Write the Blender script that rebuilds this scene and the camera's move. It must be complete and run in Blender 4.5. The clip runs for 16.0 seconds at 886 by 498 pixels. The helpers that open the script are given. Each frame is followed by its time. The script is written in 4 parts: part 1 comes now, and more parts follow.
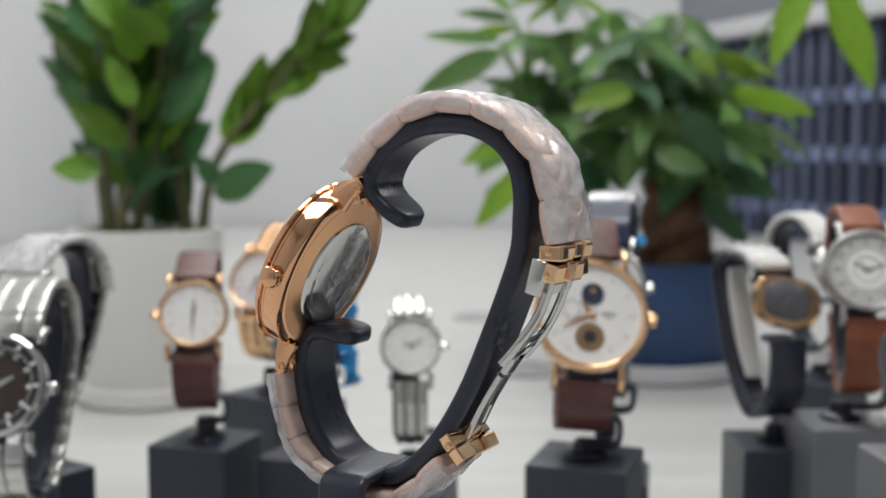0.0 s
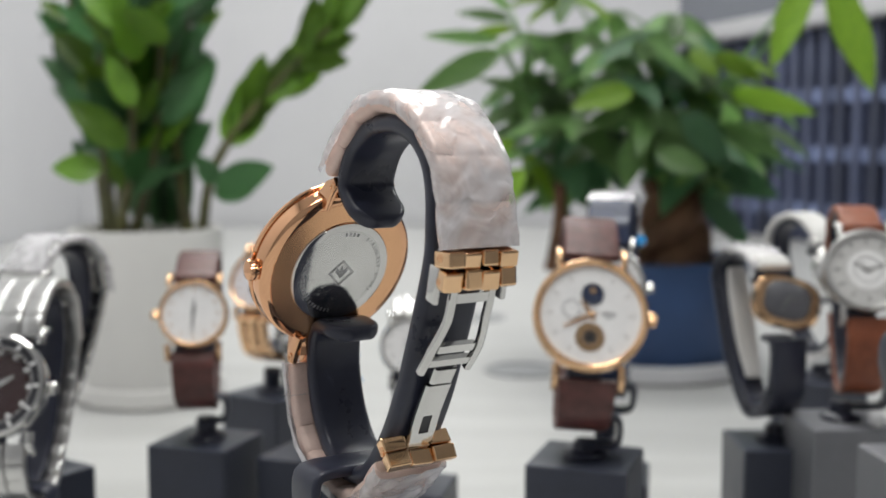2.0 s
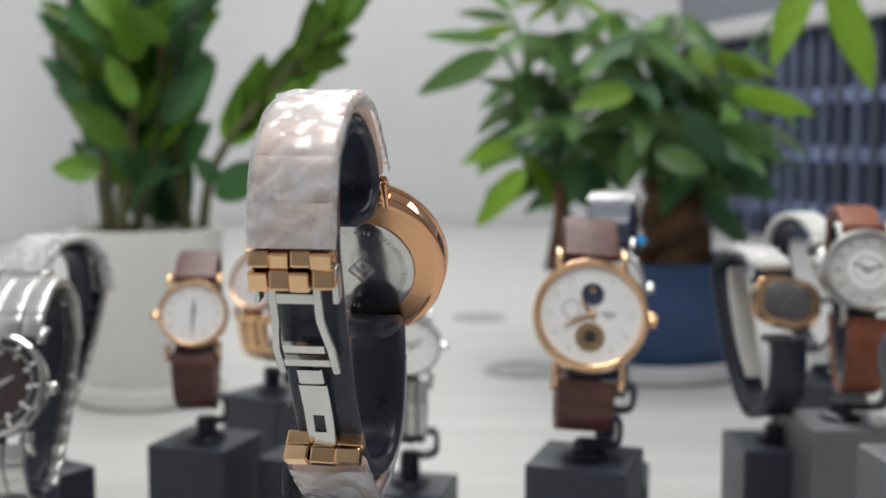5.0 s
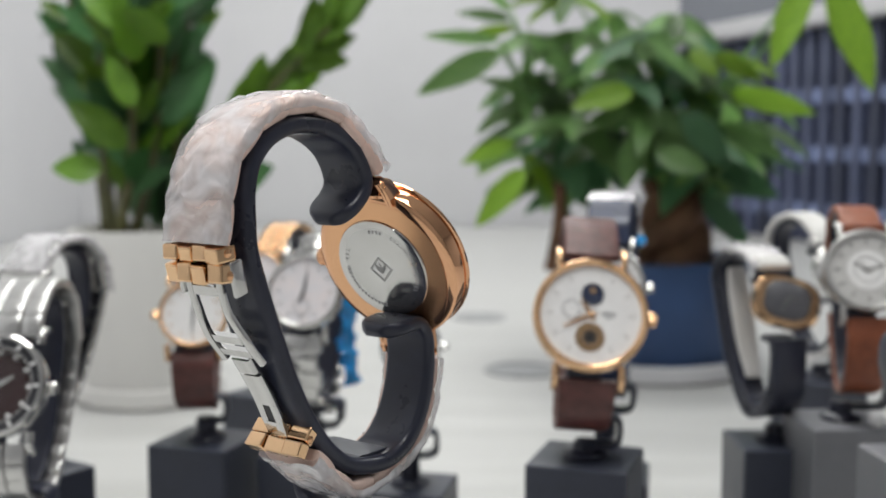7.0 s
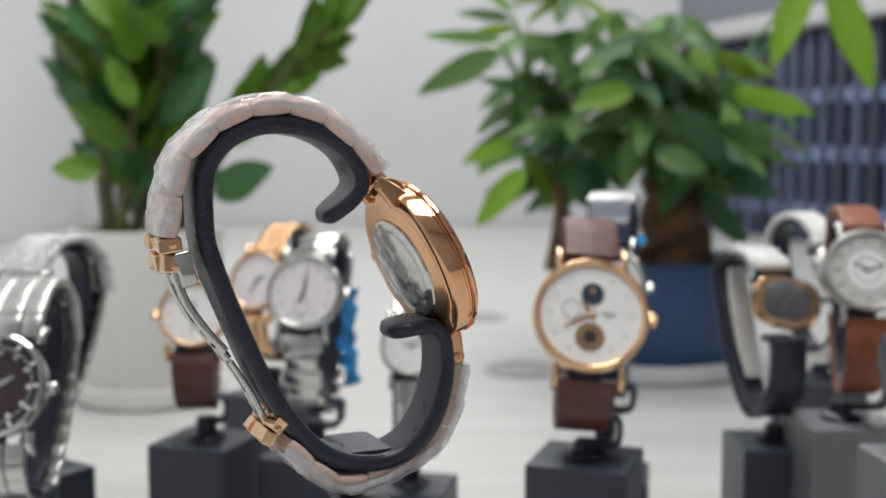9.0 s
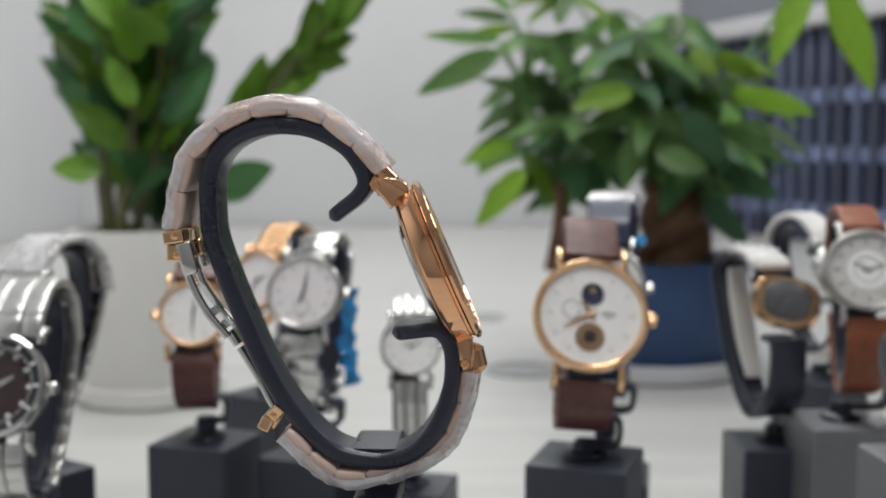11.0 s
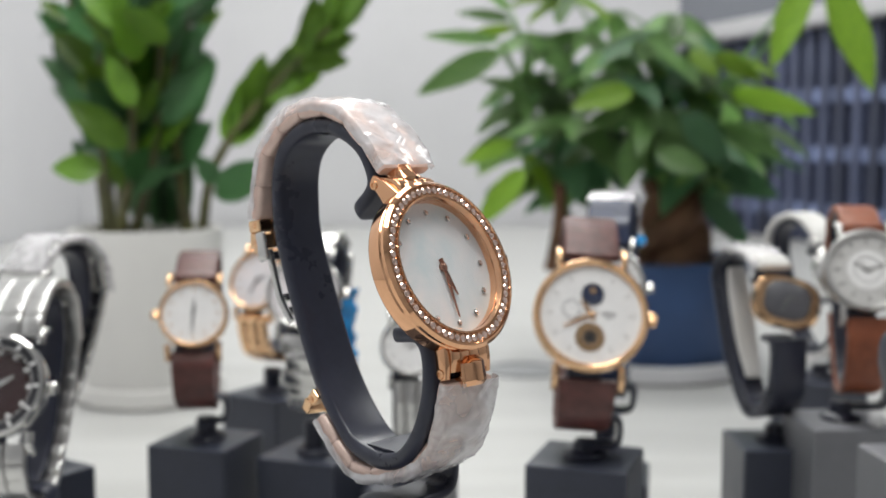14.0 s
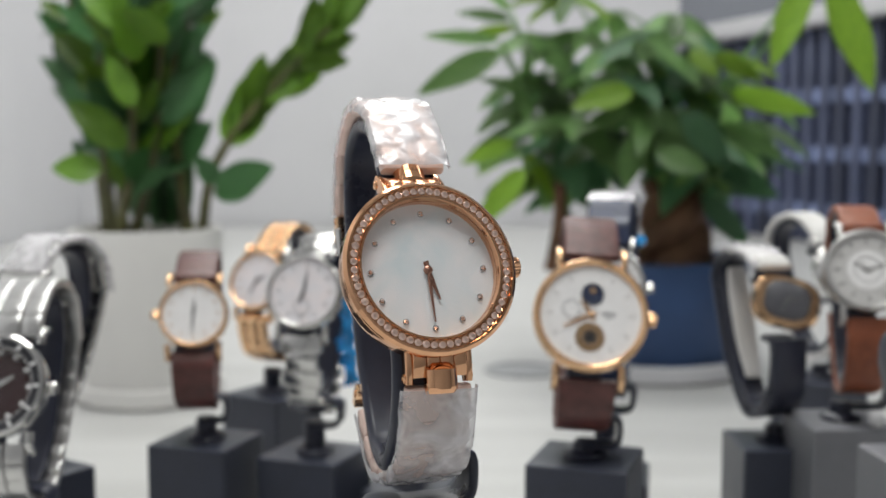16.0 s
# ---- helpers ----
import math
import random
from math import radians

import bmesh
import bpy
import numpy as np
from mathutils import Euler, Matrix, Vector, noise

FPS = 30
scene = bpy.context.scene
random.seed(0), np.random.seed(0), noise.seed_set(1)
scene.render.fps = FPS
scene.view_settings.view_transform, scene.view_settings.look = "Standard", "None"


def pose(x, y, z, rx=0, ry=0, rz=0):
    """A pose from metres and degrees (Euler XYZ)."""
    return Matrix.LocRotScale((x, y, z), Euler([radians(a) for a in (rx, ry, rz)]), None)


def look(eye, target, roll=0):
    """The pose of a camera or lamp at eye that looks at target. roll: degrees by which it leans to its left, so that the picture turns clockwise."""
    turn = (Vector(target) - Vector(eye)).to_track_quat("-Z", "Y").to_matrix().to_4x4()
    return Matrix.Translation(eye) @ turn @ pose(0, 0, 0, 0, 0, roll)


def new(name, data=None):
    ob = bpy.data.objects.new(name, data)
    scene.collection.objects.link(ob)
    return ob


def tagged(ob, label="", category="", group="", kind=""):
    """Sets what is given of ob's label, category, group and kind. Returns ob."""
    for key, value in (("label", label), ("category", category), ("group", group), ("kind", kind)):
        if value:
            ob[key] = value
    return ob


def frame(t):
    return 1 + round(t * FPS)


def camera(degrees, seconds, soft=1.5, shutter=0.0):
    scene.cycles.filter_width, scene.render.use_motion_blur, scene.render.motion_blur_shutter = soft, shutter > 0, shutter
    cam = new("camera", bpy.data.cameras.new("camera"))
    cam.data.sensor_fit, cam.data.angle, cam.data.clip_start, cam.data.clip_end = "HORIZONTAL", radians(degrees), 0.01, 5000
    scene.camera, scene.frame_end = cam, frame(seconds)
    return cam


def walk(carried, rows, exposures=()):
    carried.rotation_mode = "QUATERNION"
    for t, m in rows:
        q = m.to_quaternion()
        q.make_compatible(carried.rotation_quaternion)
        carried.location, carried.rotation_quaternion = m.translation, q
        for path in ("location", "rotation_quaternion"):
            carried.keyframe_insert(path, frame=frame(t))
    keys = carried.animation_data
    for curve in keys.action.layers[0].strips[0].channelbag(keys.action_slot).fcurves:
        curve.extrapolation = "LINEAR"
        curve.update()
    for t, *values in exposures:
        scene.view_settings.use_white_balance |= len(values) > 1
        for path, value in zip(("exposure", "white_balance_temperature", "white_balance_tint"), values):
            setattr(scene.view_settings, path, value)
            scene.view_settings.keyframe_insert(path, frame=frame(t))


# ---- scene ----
# ---- camera ----
EYE = 0.226                      # height of the lens above the table
cam = camera(42.04, 16.0, soft=1.6)
cam.data.dof.use_dof = True      # the lens is focused on the turning watch
cam.data.dof.focus_distance = 0.207
cam.data.dof.aperture_fstop = 20.0
VIEW = look((0, 0, EYE), (0, 1, EYE - math.tan(radians(5.44))))
walk(cam, [(0, VIEW), (16, VIEW)], exposures=[
    (0, -0.07), (0.5, 0.0), (1, 0.0), (2, 0.02), (2.5, 0.17), (3, 0.15), (3.5, 0.0), (4, -0.11), (5.2, -0.04), (6.5, 0.04), (8, 0.02), (9.2, 0.0),
    (10.3, -0.08), (11.5, -0.14), (12, -0.14), (12.5, -0.02), (13, 0.0), (13.5, 0.02), (14, 0.15), (14.5, 0.14), (15, 0.14), (15.5, 0.12), (16, 0.01)])


def at(px, py, depth):
    """The place at that forward distance, seen through a point of the picture."""
    u, w = (px - 784) / 2040.0, (441 - py) / 2040.0
    p = radians(5.44)
    y, z = math.cos(p) + w * math.sin(p), -math.sin(p) + w * math.cos(p)
    return Vector((u * depth / y, depth, EYE + z * depth / y))


MM = 0.001

# ---- light ----
world = bpy.data.worlds.new("world")
world.use_nodes = True
world.node_tree.nodes["Background"].inputs[0].default_value = (0.8, 0.85, 1.0, 1)
world.node_tree.nodes["Background"].inputs[1].default_value = 0.05
scene.world = world


def panel_light(x, y, sx, sy, power):
    lamp = bpy.data.lights.new("ceiling_panel_light", "AREA")
    lamp.shape, lamp.size, lamp.size_y, lamp.energy = "RECTANGLE", sx, sy, power
    lamp.color = (0.975, 0.98, 0.955)
    ob = new("ceiling_panel_light", lamp)
    ob.matrix_world = pose(x, y, 1.865)


for lx, ly, power in ((0.0, 0.0, 20.0), (-0.05, 1.15, 16.4), (-0.05, 2.4, 16.2), (1.75, 1.6, 16.2), (3.1, 1.9, 17.8)):
    panel_light(lx, ly, 0.8, 0.8, power)


# ---- materials ----
def material(name, color, rough=0.5, metal=0.0, vary=0.0, scale=40.0, bump=0.0, bump_scale=200.0,
             coat=0.0, spec=0.5, stretch=(1, 1, 1), second=None, rough_vary=0.0, subsurface=0.0):
    m = bpy.data.materials.new(name)
    m.use_nodes = True
    n, l = m.node_tree.nodes, m.node_tree.links
    b = n["Principled BSDF"]
    b.inputs["Base Color"].default_value = (*color, 1)
    b.inputs["Roughness"].default_value = rough
    b.inputs["Metallic"].default_value = metal
    b.inputs["Coat Weight"].default_value = coat
    b.inputs["Specular IOR Level"].default_value = spec
    if subsurface:
        b.inputs["Subsurface Weight"].default_value = subsurface
        b.inputs["Subsurface Radius"].default_value = (0.002, 0.002, 0.002)
    tc = n.new("ShaderNodeTexCoord")
    mp = n.new("ShaderNodeMapping")
    mp.inputs["Scale"].default_value = stretch
    l.new(tc.outputs["Object"], mp.inputs["Vector"])
    if vary or second:
        a, c = n.new("ShaderNodeTexNoise"), n.new("ShaderNodeTexNoise")
        a.inputs["Scale"].default_value, c.inputs["Scale"].default_value = scale, scale * 7
        a.inputs["Detail"].default_value, c.inputs["Detail"].default_value = 4, 3
        l.new(mp.outputs[0], a.inputs["Vector"]), l.new(mp.outputs[0], c.inputs["Vector"])
        add = n.new("ShaderNodeMath")
        add.operation = "MULTIPLY_ADD"
        l.new(c.outputs[0], add.inputs[0])
        add.inputs[1].default_value = 0.35
        l.new(a.outputs[0], add.inputs[2])
        ramp = n.new("ShaderNodeValToRGB")
        lo = second or tuple(v * (1 - vary) for v in color)
        hi = color if second else tuple(min(1, v * (1 + vary)) for v in color)
        ramp.color_ramp.elements[0].position, ramp.color_ramp.elements[1].position = 0.42, 0.92
        ramp.color_ramp.elements[0].color, ramp.color_ramp.elements[1].color = (*lo, 1), (*hi, 1)
        l.new(add.outputs[0], ramp.inputs[0])
        l.new(ramp.outputs[0], b.inputs["Base Color"])
        if rough_vary:
            mr = n.new("ShaderNodeMapRange")
            mr.inputs["From Min"].default_value, mr.inputs["From Max"].default_value = 0.4, 0.95
            mr.inputs["To Min"].default_value, mr.inputs["To Max"].default_value = rough - rough_vary, rough + rough_vary
            l.new(add.outputs[0], mr.inputs["Value"])
            l.new(mr.outputs[0], b.inputs["Roughness"])
    if bump:
        t = n.new("ShaderNodeTexNoise")
        t.inputs["Scale"].default_value, t.inputs["Detail"].default_value = bump_scale, 5
        l.new(mp.outputs[0], t.inputs["Vector"])
        bp = n.new("ShaderNodeBump")
        bp.inputs["Strength"].default_value, bp.inputs["Distance"].default_value = bump, 0.0006
        l.new(t.outputs[0], bp.inputs["Height"])
        l.new(bp.outputs[0], b.inputs["Normal"])
    return m


def clear_film(name, tint, gloss_rough, body):
    """A clear, creased plastic: see-through in patches and milky in others, with sharp gloss."""
    m = bpy.data.materials.new(name)
    m.use_nodes = True
    n, l = m.node_tree.nodes, m.node_tree.links
    b = n["Principled BSDF"]
    b.inputs["Base Color"].default_value = (*tint, 1)
    b.inputs["Roughness"].default_value = gloss_rough
    b.inputs["Coat Weight"].default_value = 0.8
    b.inputs["Coat Roughness"].default_value = 0.04
    b.inputs["Specular IOR Level"].default_value = 0.25
    tr, gl = n.new("ShaderNodeBsdfTransparent"), n.new("ShaderNodeBsdfGlossy")
    gl.inputs["Roughness"].default_value = 0.05
    clear, mix = n.new("ShaderNodeMixShader"), n.new("ShaderNodeMixShader")
    tc = n.new("ShaderNodeTexCoord")
    ns = n.new("ShaderNodeTexNoise")
    ns.inputs["Scale"].default_value, ns.inputs["Detail"].default_value, ns.inputs["Distortion"].default_value = 130, 3, 0.8
    l.new(tc.outputs["Object"], ns.inputs["Vector"])
    mr = n.new("ShaderNodeMapRange")
    mr.inputs["From Min"].default_value, mr.inputs["From Max"].default_value = 0.36, 0.62
    mr.inputs["To Min"].default_value, mr.inputs["To Max"].default_value = body - 0.3, body + 0.28
    l.new(ns.outputs[0], mr.inputs["Value"])
    l.new(mr.outputs[0], mix.inputs[0])
    fine = n.new("ShaderNodeTexNoise")
    fine.inputs["Scale"].default_value, fine.inputs["Detail"].default_value = 260, 2
    l.new(tc.outputs["Object"], fine.inputs["Vector"])
    bp = n.new("ShaderNodeBump")
    bp.inputs["Strength"].default_value, bp.inputs["Distance"].default_value = 0.12, 0.0006
    l.new(fine.outputs[0], bp.inputs["Height"])
    l.new(bp.outputs[0], gl.inputs["Normal"])
    l.new(bp.outputs[0], b.inputs["Normal"]), l.new(bp.outputs[0], b.inputs["Coat Normal"])
    l.new(gloss_share(n, l, 0.05, 0.6), clear.inputs[0]), l.new(tr.outputs[0], clear.inputs[1]), l.new(gl.outputs[0], clear.inputs[2])
    l.new(clear.outputs[0], mix.inputs[1]), l.new(b.outputs[0], mix.inputs[2])
    l.new(mix.outputs[0], n["Material Output"].inputs[0])
    return m


def gloss_share(n, l, low, high):
    """More mirror towards grazing angles, the same on both sides of a thin sheet."""
    lw, pw, mr = n.new("ShaderNodeLayerWeight"), n.new("ShaderNodeMath"), n.new("ShaderNodeMapRange")
    pw.operation = "POWER"
    pw.inputs[1].default_value = 4.0
    mr.inputs["To Min"].default_value, mr.inputs["To Max"].default_value = low, high
    l.new(lw.outputs["Facing"], pw.inputs[0]), l.new(pw.outputs[0], mr.inputs["Value"])
    return mr.outputs[0]


def pane_material(name, rough=0.02, low=0.05):
    m = bpy.data.materials.new(name)
    m.use_nodes = True
    n, l = m.node_tree.nodes, m.node_tree.links
    n.remove(n["Principled BSDF"])
    tr, gl, mix = (n.new(k) for k in ("ShaderNodeBsdfTransparent", "ShaderNodeBsdfGlossy", "ShaderNodeMixShader"))
    gl.inputs["Roughness"].default_value = rough
    l.new(gloss_share(n, l, low, 0.75), mix.inputs[0]), l.new(tr.outputs[0], mix.inputs[1]), l.new(gl.outputs[0], mix.inputs[2])
    l.new(mix.outputs[0], n["Material Output"].inputs[0])
    return m


def pearl_material(name):
    """Mother of pearl: cloudy white, its pink and green sheen painted into the colour."""
    m = material(name, (0.68, 0.67, 0.67), 0.4)
    n, l = m.node_tree.nodes, m.node_tree.links
    tc = n.new("ShaderNodeTexCoord")
    ns = n.new("ShaderNodeTexNoise")
    ns.inputs["Scale"].default_value, ns.inputs["Detail"].default_value, ns.inputs["Distortion"].default_value = 48, 5, 1.6
    l.new(tc.outputs["Object"], ns.inputs["Vector"])
    ramp = n.new("ShaderNodeValToRGB")
    e = ramp.color_ramp.elements
    e[0].position, e[0].color = 0.3, (0.64, 0.73, 0.76, 1)
    e[1].position, e[1].color = 0.75, (0.90, 0.83, 0.83, 1)
    k = e.new(0.55)
    k.color = (0.83, 0.82, 0.83, 1)
    l.new(ns.outputs[0], ramp.inputs[0])
    l.new(ramp.outputs[0], n["Principled BSDF"].inputs["Base Color"])
    return m


M = {
    "wall": material("wall_paint", (0.625, 0.625, 0.64), 0.75, vary=0.03, scale=3, bump=0.15, bump_scale=300),
    "wall_unseen": material("dark_grey_wall_paint", (0.42, 0.42, 0.43), 0.7, vary=0.06, scale=3, bump=0.15, bump_scale=300),
    "ceiling": material("ceiling_paint", (0.8, 0.8, 0.8), 0.85, vary=0.02, scale=2),
    "floor": material("floor_carpet", (0.12, 0.12, 0.13), 0.9, vary=0.15, scale=8, bump=0.4),
    "table": material("table_laminate", (0.56, 0.56, 0.55), 0.36, second=(0.44, 0.44, 0.43), scale=3.0, stretch=(1, 9, 1), bump=0.04, bump_scale=90, rough_vary=0.08),
    "table_edge": material("table_edging", (0.6, 0.6, 0.6), 0.45, vary=0.05, scale=10),
    "white_metal": material("white_enamel", (0.52, 0.52, 0.53), 0.4, vary=0.03, scale=9),
    "grey_panel": material("grey_glazing", (0.175, 0.188, 0.215), 0.25, vary=0.06, scale=4),
    "navy": material("navy_slat", (0.055, 0.064, 0.115), 0.55, vary=0.25, scale=9),
    "navy_light": material("pale_navy_slat", (0.062, 0.074, 0.128), 0.5, vary=0.25, scale=12),
    "navy_blue": material("blue_slat_patch", (0.14, 0.175, 0.30), 0.45, vary=0.3, scale=14),
    "cuff": material("black_satin_plastic", (0.028, 0.031, 0.05), 0.3, vary=0.2, scale=90, bump=0.015, bump_scale=900, rough_vary=0.05, spec=0.4),
    "block": material("black_block", (0.033, 0.038, 0.057), 0.4, vary=0.2, scale=40, bump=0.08, bump_scale=700, rough_vary=0.08),
    # the black block again, paler, with reflected light put into its colour
    "block_lit": material("grey_block", (0.175, 0.178, 0.195), 0.42, vary=0.1, scale=40, bump=0.08, bump_scale=700),
    "rose": material("polished_rose_gold", (0.82, 0.46, 0.265), 0.08, 1.0, vary=0.04, scale=120, rough_vary=0.03),
    "hand_rose": material("dark_rose_hand", (0.42, 0.22, 0.16), 0.32, 1.0, vary=0.05, scale=300),
    "rose_brushed": material("brushed_rose_gold", (0.82, 0.47, 0.26), 0.26, 1.0, vary=0.025, scale=300, bump=0.02, bump_scale=900),
    "gold": material("yellow_gold", (0.87, 0.56, 0.33), 0.16, 1.0, vary=0.05, scale=120),
    "clasp_gold": material("polished_pale_gold", (0.88, 0.58, 0.34), 0.1, 1.0, vary=0.06, scale=160, rough_vary=0.04),
    "dial_dark": material("dark_grey_dial", (0.075, 0.075, 0.085), 0.35, vary=0.2, scale=200),
    "gilt": material("dark_gilt_movement", (0.30, 0.20, 0.10), 0.35, 0.7, vary=0.5, scale=900),
    "steel": material("polished_steel", (0.64, 0.635, 0.62), 0.12, 1.0, vary=0.04, scale=120, rough_vary=0.04),
    "steel_brushed": material("brushed_steel", (0.62, 0.615, 0.605), 0.28, 1.0, vary=0.06, scale=160, stretch=(1, 12, 1)),
    "pearl": pearl_material("mother_of_pearl"),
    "dial_white": material("white_dial", (0.86, 0.85, 0.85), 0.3, vary=0.05, scale=200),
    "dial_silver": material("silver_dial", (0.56, 0.55, 0.54), 0.35, vary=0.08, scale=200),
    "dial_pink": material("pale_pink_dial", (0.84, 0.76, 0.76), 0.3, second=(0.70, 0.70, 0.74), scale=160),
    "dial_black": material("black_dial", (0.025, 0.025, 0.03), 0.3, vary=0.2, scale=200, spec=0.5),
    "dial_navy": material("dark_moon_disc", (0.03, 0.04, 0.08), 0.25, vary=0.2, scale=300),
    "dial_red": material("dark_red_dial", (0.032, 0.013, 0.014), 0.25, vary=0.2, scale=200, spec=0.5),
    "ink": material("black_ink", (0.02, 0.02, 0.025), 0.4, vary=0.1, scale=300),
    "grey_ink": material("engraved_grey", (0.30, 0.30, 0.31), 0.5, 0.6, vary=0.1, scale=300),
    "brown": material("brown_leather", (0.14, 0.047, 0.040), 0.40, second=(0.06, 0.021, 0.019), scale=260, bump=0.7, bump_scale=420),
    "tan": material("tan_leather", (0.30, 0.09, 0.04), 0.42, second=(0.19, 0.055, 0.026), scale=260, bump=0.6, bump_scale=420),
    "white_strap": material("white_strap", (0.72, 0.71, 0.69), 0.4, vary=0.05, scale=120, bump=0.4, bump_scale=260),
    "stone": material("clear_crystal_stone", (0.80, 0.60, 0.52), 0.05, 0.7, vary=0.1, scale=900),
    "wrapped": material("wrapped_rose_links", (0.74, 0.56, 0.49), 0.4, 0.15, vary=0.12, scale=140, bump=0.2, bump_scale=260),
    "film": clear_film("creased_clear_film", (0.70, 0.685, 0.71), 0.25, 0.62),
    "back_film": pane_material("clear_back_film", 0.08, 0.10),
    "blue_film": material("blue_protective_film", (0.03, 0.34, 0.80), 0.18, vary=0.2, scale=130, bump=0.9, bump_scale=160, coat=0.5),
    "crystal": pane_material("watch_crystal"),
    "pot_white": material("white_ceramic", (0.70, 0.69, 0.67), 0.42, vary=0.03, scale=14, bump=0.06, bump_scale=160),
    "pot_blue": material("blue_ceramic", (0.020, 0.055, 0.145), 0.5, vary=0.18, scale=20, bump=0.1, bump_scale=160),
    "saucer": material("grey_saucer", (0.56, 0.56, 0.58), 0.4, vary=0.04, scale=20),
    "soil": material("potting_soil", (0.035, 0.024, 0.016), 0.95, vary=0.5, scale=90, bump=1.0, bump_scale=220),
    # lit and shaded tones of the same leaf, the shade put into the colour
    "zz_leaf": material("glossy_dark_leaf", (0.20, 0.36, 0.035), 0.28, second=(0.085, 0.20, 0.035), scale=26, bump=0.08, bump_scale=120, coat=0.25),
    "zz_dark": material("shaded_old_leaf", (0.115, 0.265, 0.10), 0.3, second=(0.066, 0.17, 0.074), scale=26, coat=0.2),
    "zz_stem": material("green_brown_stem", (0.15, 0.15, 0.05), 0.45, second=(0.05, 0.048, 0.022), scale=60),
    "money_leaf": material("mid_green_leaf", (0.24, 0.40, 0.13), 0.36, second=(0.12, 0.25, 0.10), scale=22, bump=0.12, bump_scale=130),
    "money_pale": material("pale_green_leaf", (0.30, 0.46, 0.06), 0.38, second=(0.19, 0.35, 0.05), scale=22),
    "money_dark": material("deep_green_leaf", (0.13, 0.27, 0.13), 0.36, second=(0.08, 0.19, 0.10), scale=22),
    "bark": material("braided_trunk_bark", (0.24, 0.125, 0.07), 0.8, second=(0.10, 0.05, 0.03), scale=45, bump=1.0, bump_scale=120),
    "disc_grey": material("dark_grey_grommet", (0.29, 0.295, 0.305), 0.45, vary=0.1, scale=60),
}


def random_tone(mat, amount):
    """Lets each object that shares the material differ a little in brightness."""
    n, l = mat.node_tree.nodes, mat.node_tree.links
    b = n["Principled BSDF"]
    src = b.inputs["Base Color"].links[0].from_socket
    info, hsv, mr = n.new("ShaderNodeObjectInfo"), n.new("ShaderNodeHueSaturation"), n.new("ShaderNodeMapRange")
    mr.inputs["To Min"].default_value, mr.inputs["To Max"].default_value = 1 - amount, 1 + amount
    l.new(info.outputs["Random"], mr.inputs["Value"])
    l.new(mr.outputs[0], hsv.inputs["Value"])
    l.new(src, hsv.inputs["Color"])
    l.new(hsv.outputs[0], b.inputs["Base Color"])


def translucent(mat, share):
    """Leaves let some of the light through."""
    n, l = mat.node_tree.nodes, mat.node_tree.links
    b = n["Principled BSDF"]
    tr, mix = n.new("ShaderNodeBsdfTranslucent"), n.new("ShaderNodeMixShader")
    hsv = n.new("ShaderNodeHueSaturation")
    hsv.inputs["Value"].default_value, hsv.inputs["Hue"].default_value = 1.5, 0.485
    l.new(b.inputs["Base Color"].links[0].from_socket, hsv.inputs["Color"])
    l.new(hsv.outputs[0], tr.inputs["Color"])
    mix.inputs[0].default_value = share
    l.new(b.outputs[0], mix.inputs[1]), l.new(tr.outputs[0], mix.inputs[2])
    l.new(mix.outputs[0], n["Material Output"].inputs[0])


for key, amount in (("zz_leaf", 0.45), ("zz_dark", 0.4), ("money_leaf", 0.4), ("money_pale", 0.25), ("money_dark", 0.4), ("navy_blue", 0.5), ("navy_light", 0.5), ("wrapped", 0.05)):
    random_tone(M[key], amount)
for key, share in (("zz_leaf", 0.25), ("zz_dark", 0.2), ("money_leaf", 0.35), ("money_pale", 0.42), ("money_dark", 0.3)):
    translucent(M[key], share)


# ---- mesh helpers ----
def part(name, bm, mat, parent=None, label="", m=None, smooth=True):
    me = bpy.data.meshes.new(name)
    bmesh.ops.recalc_face_normals(bm, faces=bm.faces)
    bm.to_mesh(me)
    bm.free()
    me.materials.append(M[mat])
    if smooth:
        me.shade_smooth()
        me.set_sharp_from_angle(angle=radians(38))
    ob = new(name, me)
    ob.parent = parent
    ob.visible_shadow = mat not in ("film", "back_film", "crystal")
    if m is not None:
        ob.matrix_basis = m
    return tagged(ob, label)


def again(ob, m, parent=None):
    """Another object on the same mesh."""
    c = new(ob.name.split(".")[0], ob.data)
    c.parent = parent or ob.parent
    c.matrix_basis = m
    if ob.get("label"):
        c["label"] = ob["label"]
    return c


def thing(name, m, label, category, group="", kind=""):
    ob = new(name)
    ob.empty_display_size = 0.01
    ob.matrix_basis = m
    return tagged(ob, label, category, group, kind)


def box(bm, sx, sy, sz, m=None, bevel=0.0, seg=2):
    r = bmesh.ops.create_cube(bm, size=1.0, matrix=(m or Matrix()) @ Matrix.Diagonal((sx, sy, sz, 1)))
    if bevel:
        edges = list({e for v in r["verts"] for e in v.link_edges})
        bmesh.ops.bevel(bm, geom=edges, offset=bevel, segments=seg, affect="EDGES", profile=0.5)
    return bm


